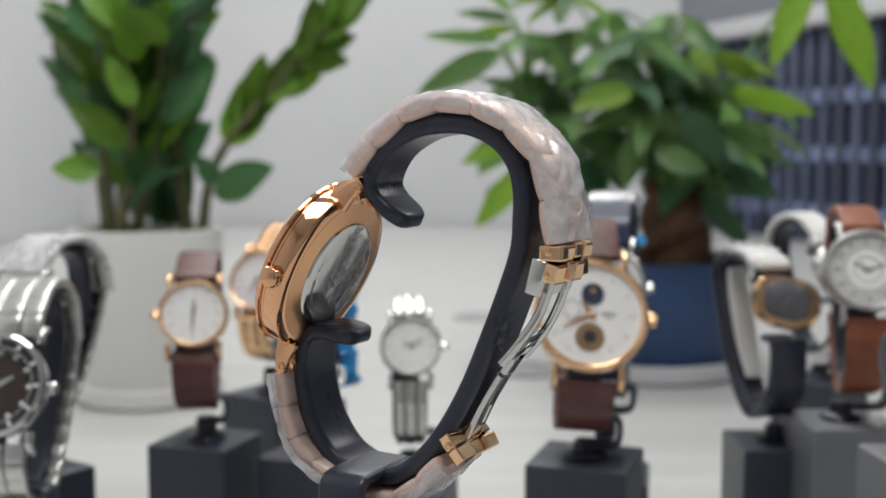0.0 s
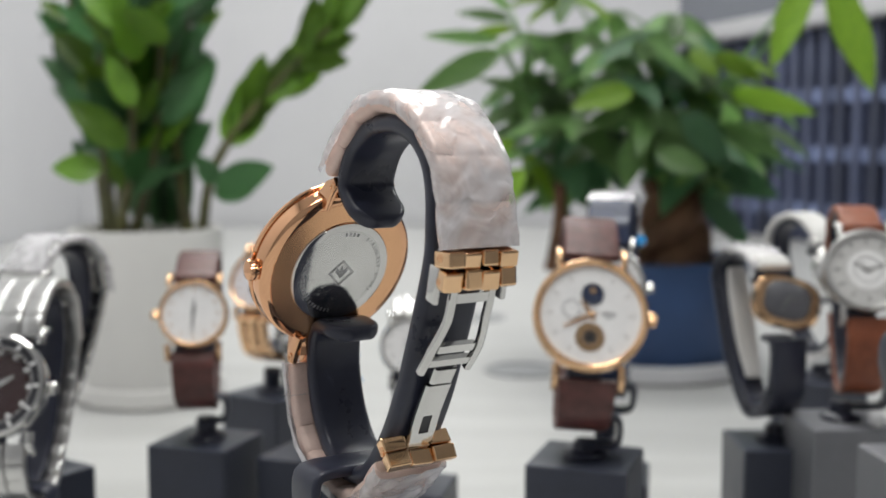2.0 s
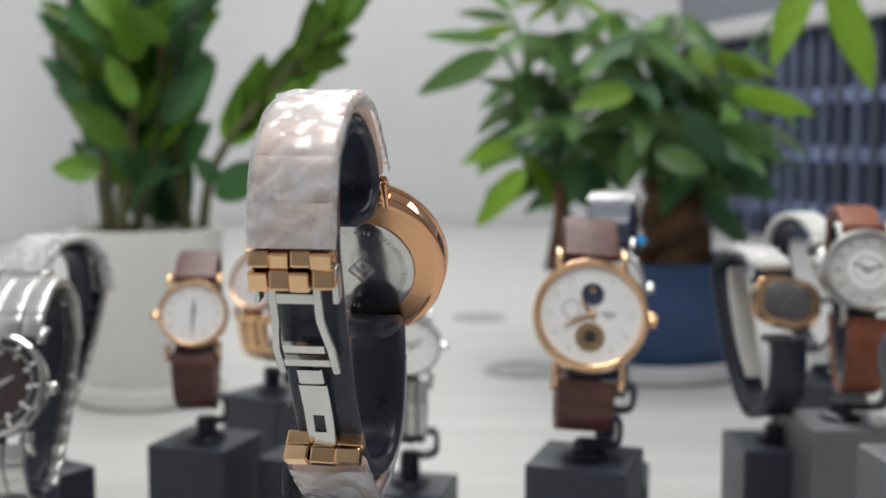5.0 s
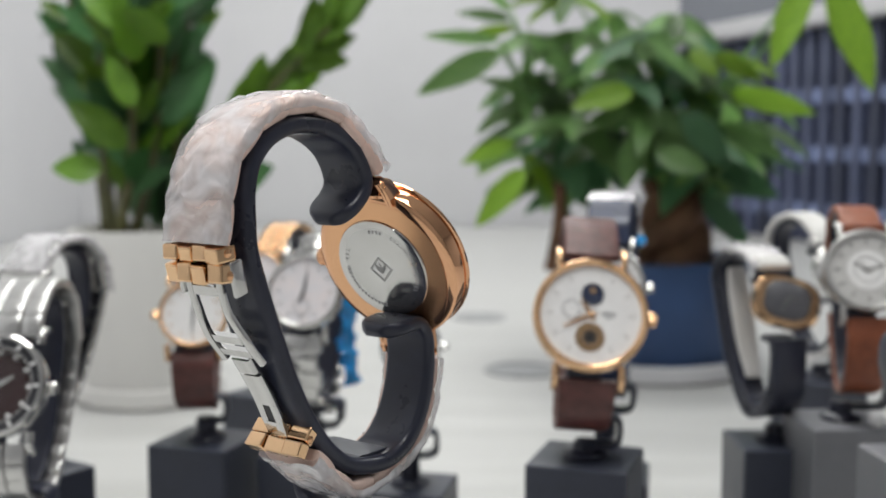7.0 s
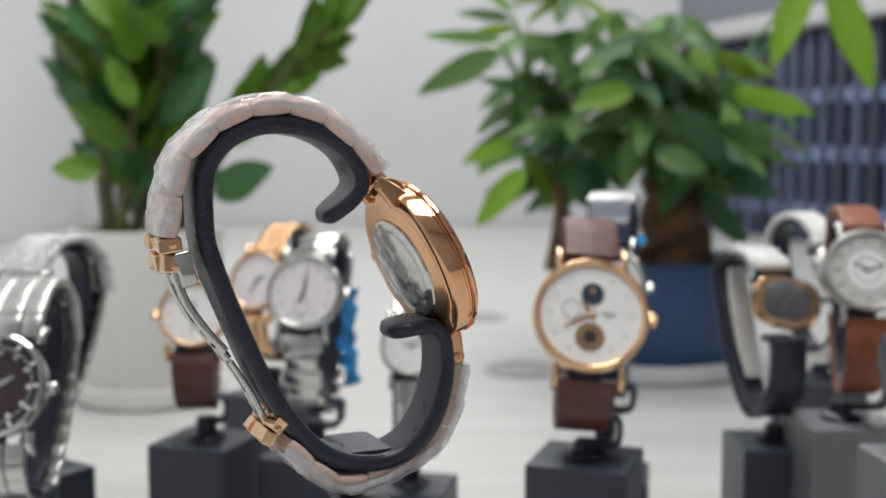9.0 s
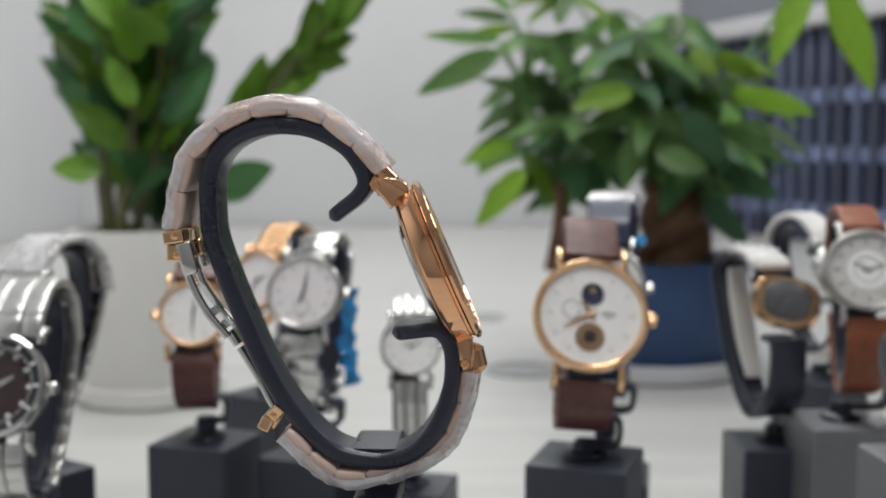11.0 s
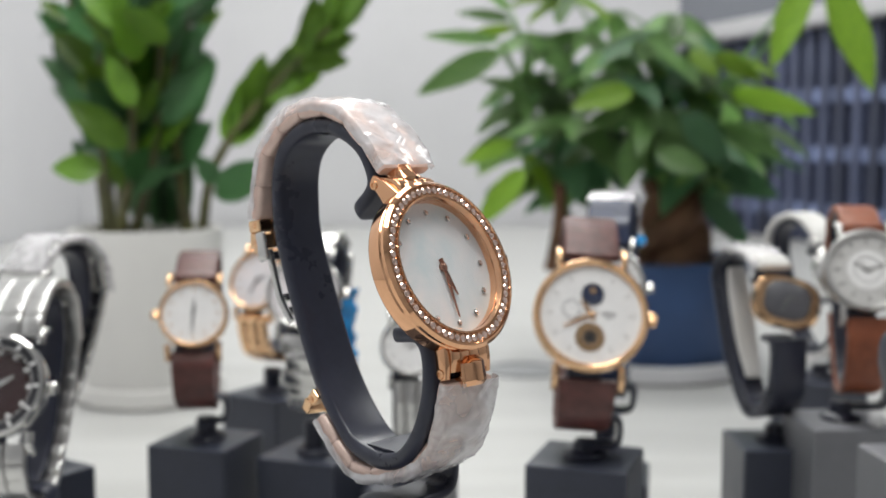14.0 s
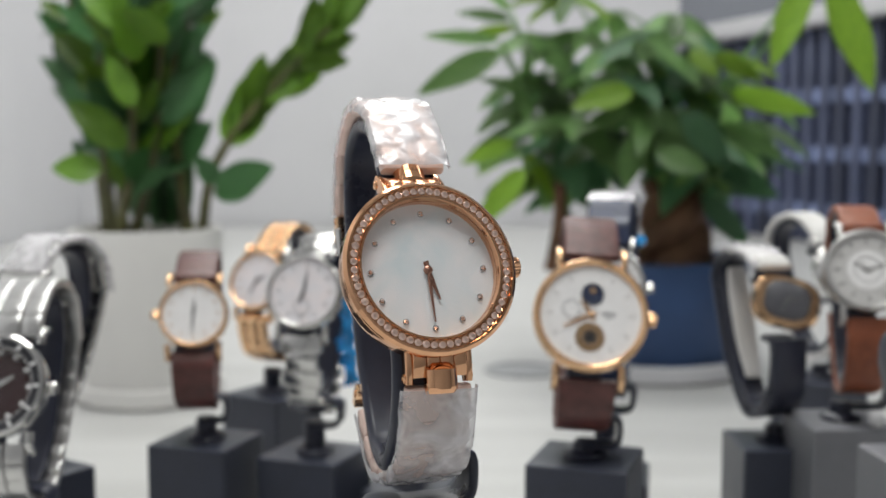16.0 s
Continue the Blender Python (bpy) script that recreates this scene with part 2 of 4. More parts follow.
def lathe(bm, profile, n=64, m=None, close=False):
    """Turns (radius, height) pairs about z."""
    m = m or Matrix()
    rings = []
    for r, z in profile:
        if r < 1e-7:
            rings.append([bm.verts.new(m @ Vector((0, 0, z)))])
        else:
            rings.append([bm.verts.new(m @ Vector((r * math.cos(2 * math.pi * i / n), r * math.sin(2 * math.pi * i / n), z))) for i in range(n)])
    pairs = list(zip(rings, rings[1:])) + ([(rings[-1], rings[0])] if close else [])
    for a, b in pairs:
        for i in range(n):
            j = (i + 1) % n
            if len(a) == 1 and len(b) == 1:
                continue
            if len(a) == 1:
                bm.faces.new((a[0], b[i], b[j]))
            elif len(b) == 1:
                bm.faces.new((a[i], b[0], a[j]))
            else:
                bm.faces.new((a[i], b[i], b[j], a[j]))
    return bm


def curve(points, n):
    """n + 1 even points on a smooth line through the given ones."""
    pts = [Vector(p) for p in points]
    ext = [2 * pts[0] - pts[1]] + pts + [2 * pts[-1] - pts[-2]]
    fine = []
    for i in range(1, len(ext) - 2):
        a, b, c, d = ext[i - 1:i + 3]
        for k in range(16):
            t = k / 16
            fine.append(0.5 * ((2 * b) + (c - a) * t + (2 * a - 5 * b + 4 * c - d) * t * t + (3 * b - a - 3 * c + d) * t ** 3))
    fine.append(pts[-1])
    run = [0.0]
    for a, b in zip(fine, fine[1:]):
        run.append(run[-1] + (b - a).length)
    out, j = [], 0
    for k in range(n + 1):
        s = run[-1] * k / n
        while j < len(run) - 2 and run[j + 1] < s:
            j += 1
        t = (s - run[j]) / max(run[j + 1] - run[j], 1e-9)
        out.append(fine[j].lerp(fine[j + 1], t))
    return out


def section(w, h, r, n=4):
    """A rounded rectangle w wide and h high."""
    r = min(r, w / 2 * 0.999, h / 2 * 0.999)
    out = []
    for cx, cy, a0 in ((w / 2 - r, h / 2 - r, 0), (-w / 2 + r, h / 2 - r, 90), (-w / 2 + r, -h / 2 + r, 180), (w / 2 - r, -h / 2 + r, 270)):
        for k in range(n + 1):
            a = radians(a0 + 90 * k / n)
            out.append((cx + r * math.cos(a), cy + r * math.sin(a)))
    return out


def band(bm, path, w, h, r, size=None, x=0.0, seg=4):
    """A rounded band along a line in the y-z plane. size(s): factors on width and height at s of 0 to 1."""
    n = len(path)
    rings = []
    for i, p in enumerate(path):
        t = (path[min(i + 1, n - 1)] - path[max(i - 1, 0)]).normalized()
        out = Vector((0, -t.z, t.y))
        fw, fh = size(i / (n - 1)) if size else (1, 1)
        rings.append([bm.verts.new(p + Vector((x + a * fw, 0, 0)) + out * b * fh) for a, b in section(w, h, r, seg)])
    for a, b in zip(rings, rings[1:]):
        for i in range(len(a)):
            j = (i + 1) % len(a)
            bm.faces.new((a[i], a[j], b[j], b[i]))
    bm.faces.new(rings[0])
    bm.faces.new(rings[-1])
    return bm


def tube(bm, path, r0, r1, n=8):
    """A round tapered rod along any line."""
    rings = []
    up = Vector((0.13, 0.31, 0.94))
    for i, p in enumerate(path):
        t = (path[min(i + 1, len(path) - 1)] - path[max(i - 1, 0)]).normalized()
        a = t.cross(up).normalized()
        b = t.cross(a)
        r = r0 + (r1 - r0) * i / (len(path) - 1)
        rings.append([bm.verts.new(p + (a * math.cos(2 * math.pi * k / n) + b * math.sin(2 * math.pi * k / n)) * r) for k in range(n)])
    for a, b in zip(rings, rings[1:]):
        for i in range(n):
            j = (i + 1) % n
            bm.faces.new((a[i], a[j], b[j], b[i]))
    bm.faces.new(rings[0])
    bm.faces.new(rings[-1])
    return bm


def yz(pairs):
    return [Vector((0, y * MM, z * MM)) for y, z in pairs]


# ---- room ----
def slab(name, x0, x1, y0, y1, z0, z1, mat, label, category, bevel=0.0):
    bm = box(bmesh.new(), x1 - x0, y1 - y0, z1 - z0, pose((x0 + x1) / 2, (y0 + y1) / 2, (z0 + z1) / 2), bevel)
    return tagged(part(name, bm, mat, smooth=False), label, category, kind="structure")


FLOOR, CEIL = -0.74, 1.88
slab("floor", -1.2, 4.2, -1.7, 3.3, FLOOR - 0.1, FLOOR, "floor", "dark grey carpet floor of the showroom", "floor")
slab("ceiling", -1.2, 4.2, -1.7, 3.3, CEIL, CEIL + 0.1, "ceiling", "plain white painted ceiling", "ceiling")
slab("wall_back", -0.95, 4.2, 3.02, 3.14, FLOOR, CEIL, "wall", "pale grey painted wall behind the table", "wall")
slab("wall_side", -1.07, -0.95, -1.6, 3.14, FLOOR, CEIL, "wall", "pale grey painted side wall beside the table", "wall")
# unseen wall, darker than the others to shape reflections and front fill
slab("wall_front", -0.95, 4.2, -1.6, -1.48, FLOOR, CEIL, "wall_unseen", "unseen grey wall facing the table, toned to shape reflections", "wall")
slab("wall_far_side", 4.08, 4.2, -1.48, 3.02, FLOOR, CEIL, "wall", "pale grey painted wall across the room", "wall")


def make_table():
    t = thing("display_table", pose(0, 0, 0), "long white laminate table with faint grey streaks", "table")
    part("tabletop", box(bmesh.new(), 2.3, 3.5, 0.036, pose(0.21, 1.25, -0.018), 0.003), "table", t, smooth=False)
    part("apron", box(bmesh.new(), 2.1, 3.3, 0.06, pose(0.21, 1.25, -0.067), 0.003), "table_edge", t)
    for x in (-0.84, 1.26):
        for y in (-0.38, 2.85):
            part("leg", box(bmesh.new(), 0.06, 0.06, 0.643, pose(x, y, -0.4185), 0.004), "table_edge", t)


make_table()


def make_screen():
    """Slatted navy screen with a white rail and grey glazing over it."""
    # near end is added out of view, for dark reflections in the rose gold
    a, b = Vector((0.60, 2.99, 0)), Vector((1.318, 0.648, 0))
    d = b - a
    turn = Matrix.Translation(a) @ Matrix.Rotation(math.atan2(d.y, d.x), 4, "Z")
    n = d.length
    s = thing("partition_screen", turn, "dark navy slatted partition screen with a white top rail", "partition")
    top = EYE + 0.233
    part("backing", box(bmesh.new(), n, 0.02, top - 0.01, pose(n / 2, 0.03, top / 2 + 0.004), 0), "navy", s)
    part("rail", box(bmesh.new(), n, 0.06, 0.040, pose(n / 2, 0.0, top + 0.02), 0.004), "white_metal", s, "white enamelled rail")
    part("glazing", box(bmesh.new(), n, 0.012, 0.7, pose(n / 2, 0.01, top + 0.39), 0), "grey_panel", s, "grey glazed panel")
    slat = None
    for i in range(45):
        x = 0.03 + i * (n - 0.06) / 44
        m = pose(x, 0.006, top / 2 + 0.004)
        if slat is None:
            slat = part("slat", box(bmesh.new(), 0.024, 0.022, top - 0.012, None, 0.003, 1), "navy_light", s, "", m)
        else:
            again(slat, m)
    patch = None
    for k, z in enumerate((0.075, 0.195, 0.315)):
        for i in range(44):
            x = 0.03 + (i + 0.5) * (n - 0.06) / 44
            m = pose(x, 0.009, z)
            if patch is None:
                patch = part("crossbar", box(bmesh.new(), 0.028, 0.018, 0.032, None, 0.003, 1), "navy_blue", s, "paler blue crossbar", m)
            else:
                again(patch, m)


make_screen()


# ---- watch stands ----
CUFF = [(10.7, 49), (7.9, 51.2), (5, 53.6), (3.6, 56.3), (4.9, 59.9), (7.8, 63.3), (12.8, 66.1), (18.3, 67.1), (23.9, 66.8), (28.9, 64.7), (32.4, 61.1),
        (33.9, 56.5), (34, 51), (33.5, 45.5), (31.1, 38.3), (27.8, 30), (24, 21.2), (19.6, 13.4), (15.1, 7.7), (10, 3.6), (4.4, 2.1), (-1.2, 2.1),
        (-6.7, 4.6), (-10.9, 10.1), (-13, 16.6), (-13.3, 22.1), (-12.5, 25.9), (-10.1, 28), (-5.7, 27.7), (-1.5, 26.9)]
STRAP_TOP = [(0.4, 58.3), (3, 61.5), (6.5, 64.7), (10.9, 68.2), (15.2, 70), (20.7, 70.6), (25.7, 69.7), (30.2, 67.9), (34.2, 64.7), (37.5, 60.9), (38.9, 56.5), (39.8, 51.6), (40.5, 47.2)]
STRAP_LOW = [(-16.3, 20.0), (-15.8, 16.4), (-14.6, 11.3), (-11.8, 5.7), (-6.9, 2.2), (-1.3, 0), (4.3, -1.3), (8.7, -1.2), (13.2, 1.5), (16.6, 4.7), (19.4, 7.5)]
BACK = [(40.5, 47.2), (38.2, 39.8), (34.2, 30.5), (29.5, 21.5), (24.6, 13.2), (19.4, 7.5)]
POST_X, GAP = -6.0, 12.5


def bent(points, a, b):
    """The cuff's line when it is bent shorter or longer above and below the dial."""
    return [(y, 41 + (z - 41) * (a if z > 41 else b)) for y, z in points]


def cuff_parts(parent, dx=0.0, post_x=POST_X, gap=GAP, a=1.0, b=1.0):
    """The sprung C-shaped cuff on its side bracket and post."""
    off = pose(dx, 0, 0)
    low = off @ pose(0, 0, 41 * (1 - b) * MM)

    def tip(s):
        end = min(s, 1 - s)
        e, f = min(1, end / 0.03), min(1, end / 0.009)
        slim = 0.86 if end < 0.1 else 0.86 + 0.14 * min(1, (end - 0.1) / 0.05)
        return (max(0.3, math.sqrt(1 - (1 - e) ** 2)), slim * max(0.25, math.sqrt(1 - (1 - f) ** 2)))

    path = curve(yz(bent(CUFF, a, b)), 320)
    for i, p in enumerate(path):
        s = min(1.0, max(0.0, (i / 320 - 0.62) / 0.2))
        p.x = -(0.4 + 1.7 * s * s * (3 - 2 * s)) * MM
    part("cuff", band(bmesh.new(), path, 11.4 * MM, 3.4 * MM, 1.4 * MM, tip, 0, 5), "cuff", parent, "black satin plastic C-shaped cuff", off)
    side = curve(yz([(-5, 3.2), (4, 3.3), (9.2, 3.2), (11.4, 2.2), (11.8, -1.5), (11.2, -5.6), (8.6, -7.2), (3, -7.4), (post_x - 2, -7.4)]), 40)
    turn = low @ Matrix.Rotation(radians(-90), 4, "Z") @ pose(-2 * MM, 0, 0)
    part("bracket", band(bmesh.new(), side, 9.5 * MM, 2.0 * MM, 0.9 * MM), "cuff", parent, "black side bracket", turn)
    post = lathe(bmesh.new(), [(0, -gap * MM), (8.2 * MM, -gap * MM), (8.4 * MM, (0.9 - gap) * MM), (7.6 * MM, (1.9 - gap) * MM), (4.6 * MM, (2.9 - gap) * MM), (4.2 * MM, -6.4 * MM), (3.6 * MM, -5.6 * MM), (0, -5.6 * MM)], 32)
    part("post", post, "cuff", parent, "black swivel post", low @ pose(post_x * MM, 2 * MM, 0))


def block_mesh(h, w=0.036):
    return box(bmesh.new(), w, w, h, pose(0, 0, h / 2), 0.0009, 2)


def stand(m, block_yaw=0.0, gap=GAP, post_x=0.0, note="", w=0.036, knob=False, a=1.0, b=1.0, grey=False):
    """A square block that carries a cuff; m is the cuff's pose, the block goes down to the table. grey: a paler black
    block, reflected light put into its colour.
    """
    k = m.to_scale().x
    s = thing("watch_stand", m, note or "black plastic watch stand with a square block base on the table", "watch stand", "watch stands on the table")
    cuff_parts(s, 0.0, post_x, gap, a, b)
    low = 41 * (1 - b) * MM
    h = m.translation.z / k - gap * MM + low
    part("block", block_mesh(h, w / k), "block_lit" if grey else "block", s, "square black block in a paler tone for reflected light" if grey else "square black block",
         pose(post_x * MM, 2 * MM, -m.translation.z / k, 0, 0, block_yaw), False)
    if knob:
        bm = bmesh.new()
        bmesh.ops.create_uvsphere(bm, u_segments=20, v_segments=12, radius=3.6 * MM)
        part("knob", bm, "white_metal", s, "round white knob", pose(5 * MM, -12 * MM, low - 9.5 * MM))
    return s


# ---- watches ----
DIAL = Vector((0, -11.5 * MM, 40.9 * MM))
TILT = 23.0


def ring_pose(r, clock, z=0.0, spin=0.0):
    """A place on a dial: clock in degrees clockwise from twelve."""
    a = radians(90 - clock)
    return pose(r * math.cos(a) * MM, r * math.sin(a) * MM, z * MM, 0, 0, -clock + spin)


def hand(length, w, tail, h=0.25):
    bm = bmesh.new()
    outline = [(-w * 0.5, -tail), (w * 0.5, -tail), (w * 0.75, length * 0.3), (w * 0.22, length), (-w * 0.22, length), (-w * 0.75, length * 0.3)]
    low = [bm.verts.new((x * MM, y * MM, 0)) for x, y in outline]
    top = [bm.verts.new((x * MM * 0.7, y * MM, h * MM)) for x, y in outline]
    bm.faces.new(low), bm.faces.new(top)
    for i in range(6):
        bm.faces.new((low[i], low[(i + 1) % 6], top[(i + 1) % 6], top[i]))
    return bm


def crown_mesh(r, h):
    bm = bmesh.new()
    n = 40
    rings = []
    for k, (f, z) in enumerate(((0.55, 0), (0.9, 0.05), (1, 0.2), (1, 0.75), (0.88, 0.95), (0.5, 1.08), (0.15, 1.12))):
        rings.append([bm.verts.new((r * f * (1 - (0.08 if i % 2 and 1 <= k <= 4 else 0)) * MM * math.cos(2 * math.pi * i / n),
                                    r * f * (1 - (0.08 if i % 2 and 1 <= k <= 4 else 0)) * MM * math.sin(2 * math.pi * i / n), h * z * MM)) for i in range(n)])
    for a, b in zip(rings, rings[1:]):
        for i in range(n):
            bm.faces.new((a[i], a[(i + 1) % n], b[(i + 1) % n], b[i]))
    bm.faces.new(rings[-1]), bm.faces.new(rings[0])
    return bm


def link_mesh(path, w, h, rows):
    """One bracelet link along a short stretch, of one or of several rows."""
    bm = bmesh.new()
    if rows == 1:
        band(bm, path, w, h, h * 0.3, lambda s: (0.985 + 0.015 * math.sin(math.pi * s), 0.70 + 0.30 * math.sin(math.pi * s) ** 0.45), 0, 3)
    else:
        for k in range(rows):
            x = (k - (rows - 1) / 2) * w * 0.345
            mid = k % 2 == 1
            band(bm, path, w * (0.36 if mid else 0.31), h * (1.12 if mid else 1.0), h * 0.3,
                 lambda s: (1, 0.8 + 0.2 * math.sin(math.pi * s)), x, 3)
    return bm


def links(parent, pts, count, w, h, mat, rows, dx=0.0, first=1.0, last=1.0, label=""):
    path = curve(yz(pts), count * 8)
    for i in range(count):
        f = first + (last - first) * (i + 0.5) / count
        seg = path[i * 8:i * 8 + 9]
        seg[0], seg[-1] = seg[0].lerp(seg[1], 0.09), seg[-1].lerp(seg[-2], 0.09)
        wide = w * f * (0.8 if rows == 2 and i % 2 else 1.0)
        part("link", link_mesh(seg, wide, h, 1 if rows == 2 else rows), mat, parent, label if i == 0 else "", pose(dx, 0, 0))


def leather(parent, pts, w0, w1, mat, name):
    path = curve(yz(pts), 60)
    part(name, band(bmesh.new(), path, w0 * MM, 3.0 * MM, 1.2 * MM, lambda s: (1 + (w1 / w0 - 1) * min(1, s * 1.4), 1.15 - 0.3 * s)), mat, parent)


def case_parts(w, cm, r, metal, dial, idx, hands, bezel="plain", crown=90, thick=1.0, hand_mat="ink", back="steel", lugs=True, lug_w=16.0, depth=0.0):
    """Case, bezel, dial, hands, crystal, crown and lugs in the dial's space. depth: how far the dial lies below the bezel's foot."""
    k = r / 15.7
    low = cm @ pose(0, 0, -depth * MM)
    s = lambda prof: [(a * k * MM, b * thick * MM) for a, b in prof]
    part("case", lathe(bmesh.new(), s([(9.6, -5.0), (13.6, -4.5), (14.9, -4.2), (15.42, -3.75), (15.5, -3.5), (15.5, -0.9), (15.25, -0.6), (15.25, -0.2), (12.6, -0.2), (12.6, -0.5 - depth), (9.6, -4.2)]), 96, None, True), metal, w, "", cm)
    part("back_ring", lathe(bmesh.new(), s([(10.1, -5.02), (13.6, -4.56), (13.6, -4.3), (10.1, -4.7)]), 96, None, True), "rose_brushed" if metal == "rose" else metal, w, "", cm)
    part("caseback", lathe(bmesh.new(), s([(0, -5.6), (9.3, -5.6), (9.9, -5.4), (10.1, -4.9), (10.1, -4.4), (0, -4.4)]), 80), back, w, "polished steel caseback", cm)
    if bezel == "stones":
        part("bezel", lathe(bmesh.new(), s([(12.35, -0.1), (15.3, -0.1), (15.75, 0.2), (15.75, 0.7), (15.2, 1.3), (14.85, 1.35), (14.7, 1.0), (13.1, 1.0), (12.95, 1.4), (12.62, 1.35), (12.45, 0.8), (12.35, -depth)]), 96, None, True), metal, w, "rose gold bezel set with clear stones", cm)
    elif bezel == "diver":
        part("bezel", lathe(bmesh.new(), s([(12.2, -0.1), (15.4, -0.1), (16.3, 0.4), (16.3, 1.4), (15.5, 2.0), (14.7, 2.0), (14.5, 1.7), (12.2, 1.5)]), 96, None, True), metal, w, "", cm)
        part("bezel_insert", lathe(bmesh.new(), s([(12.25, 1.6), (14.45, 1.75), (14.45, 1.85), (12.25, 1.7)]), 80, None, True), "dial_black", w, "black bezel insert", cm)
        part("inner_rim", lathe(bmesh.new(), s([(10.7, 0.1), (12.3, 0.1), (12.3, 1.8), (11.9, 1.8)]), 80, None, True), metal, w, "", cm)
    else:
        part("bezel", lathe(bmesh.new(), s([(13.5, -0.1), (15.2, -0.1), (15.5, 0.4), (15.35, 1.2), (14.85, 1.75), (14.35, 1.8), (13.8, 1.4), (13.5, 0.6)]), 96, None, True), metal, w, "", cm)
    part("dial", lathe(bmesh.new(), s([(0, 0.0), (13.5 if bezel == "plain" else 12.4, 0.0), (13.5 if bezel == "plain" else 12.4, -0.3), (0, -0.3)]), 80), dial, w, "", low)
    part("crystal", lathe(bmesh.new(), s([(0, 1.35), (9.0, 1.32), (12.2, 1.2), (12.3, 1.0)]), 64), "crystal", w, "clear watch crystal", cm)
    mark = None
    for clock, length, width, mat in idx:
        m = low @ ring_pose(10.9 * k, clock, 0.15)
        if mark is None:
            mark = part("hour_mark", box(bmesh.new(), width * k * MM, length * k * MM, 0.25 * MM, None, 0.0), mat, w, "", m, False)
        else:
            again(mark, m)
    for clock, length, width in hands:
        part("hand", hand(length * k, width * k, 1.6 * k), hand_mat, w, "", low @ pose(0, 0, (0.4 + 0.2 * hands.index((clock, length, width))) * MM, 0, 0, -clock))
    part("hand_hub", lathe(bmesh.new(), s([(0, 0.1), (0.75, 0.1), (0.75, 0.8), (0.5, 1.0), (0, 1.0)]), 20), hand_mat, w, "", low)
    if crown is not None:
        a = radians(90 - crown)
        m = cm @ pose(math.cos(a) * 15.4 * k * MM, math.sin(a) * 15.4 * k * MM, -1.9 * thick * MM, 0, 0, 90 - crown) @ pose(0, 0, 0, 0, 90, 0)
        part("crown", crown_mesh(1.85 * k + 0.1, 2.1 if bezel == "stones" else 3.0), metal, w, "", m)
    if lugs:
        for sx in (-1, 1):
            for sy in (-1, 1):
                pts = [Vector((0, sy * 13.6 * k * MM, -2.0 * MM)), Vector((0, sy * 17.0 * k * MM, -2.4 * MM)), Vector((0, sy * (18.6 * k) * MM, -4.2 * MM)), Vector((0, sy * (18.9 * k + 0.6) * MM, -6.4 * MM))]
                part("lug", band(bmesh.new(), curve(pts, 10), 2.4 * MM, 3.0 * MM, 1.0 * MM, lambda s: (1, 1.1 - 0.4 * s)), metal, w, "", cm @ pose(sx * (lug_w / 2 + 1.3) * MM, 0, 0))


def ticks(n=12, length=1.8, width=0.5, mat="ink", skip=()):
    return [(i * 360 / n, length, width, mat) for i in range(n) if i not in skip]


def dial_pose(yaw=0.0, dx=0.0, r=15.7):
    return Matrix.Translation(DIAL + Vector((dx, 0, 0))) @ pose(0, 0, 0, 0, 0, yaw) @ pose(0, 0, 0, 90 - TILT)


# ---- the turning watch ----
AXIS = Vector((-0.0115, 0.2197, EYE - 0.0645))
DX = 6.0 * MM
CASE_R = 16.6


def crumple(bm, amount, scale):
    bm.normal_update()
    for v in bm.verts:
        p = Vector((v.co.x * 0.75, v.co.y * 1.1, v.co.z * 1.1)) * scale
        v.co += v.normal * ((0.45 - 1.6 * abs(noise.noise(p))) * amount + noise.noise(p * 2.7) * amount * 0.35)


FACETS = random.Random(11)


def film_sheet(pts, w, n, lift):
    """Clear wrapping round the outside and the edges of the strap, creased into irregular flat facets."""
    bm = bmesh.new()
    n = max(8, round(n * 0.32))
    path = curve(yz(pts), n)
    cross = [(-w / 2 - 0.1, -0.1), (-w / 2 - 0.25, 1.2), (-w / 2 + 0.25, 2.1)] + [(-w / 2 + w * k / 7, 2.25 + 0.25 * math.sin(math.pi * k / 7)) for k in range(1, 7)] + [(w / 2 - 0.25, 2.1), (w / 2 + 0.25, 1.2), (w / 2 + 0.1, -0.1)]
    rows = []
    for i, p in enumerate(path):
        t = (path[min(i + 1, n)] - path[max(i - 1, 0)]).normalized()
        out = Vector((0, -t.z, t.y)) * lift
        row = []
        for c, (a, b) in enumerate(cross):
            inner = 3 <= c <= len(cross) - 4
            da = FACETS.uniform(-0.6, 0.6) if inner else 0.0
            slip = t * FACETS.uniform(-0.8, 0.8) * MM if 0 < i < n else Vector()
            row.append(bm.verts.new(p + Vector(((a + da) * MM, 0, 0)) + out * (b + FACETS.uniform(-0.32, 0.32)) * MM + slip))
        rows.append(row)
    for a, b in zip(rows, rows[1:]):
        for i in range(len(a) - 1):
            if FACETS.random() < 0.5:
                bm.faces.new((a[i], a[i + 1], b[i + 1])), bm.faces.new((a[i], b[i + 1], b[i]))
            else:
                bm.faces.new((a[i], a[i + 1], b[i])), bm.faces.new((a[i + 1], b[i + 1], b[i]))
    # slightly rounded creases
    bmesh.ops.subdivide_edges(bm, edges=bm.edges[:], cuts=2, use_grid_fill=True)
    bmesh.ops.smooth_vert(bm, verts=[v for v in bm.verts if not v.is_boundary], factor=0.3, use_axis_x=True, use_axis_y=True, use_axis_z=True)
    crumple(bm, 0.09 * MM, 330)
    return bm


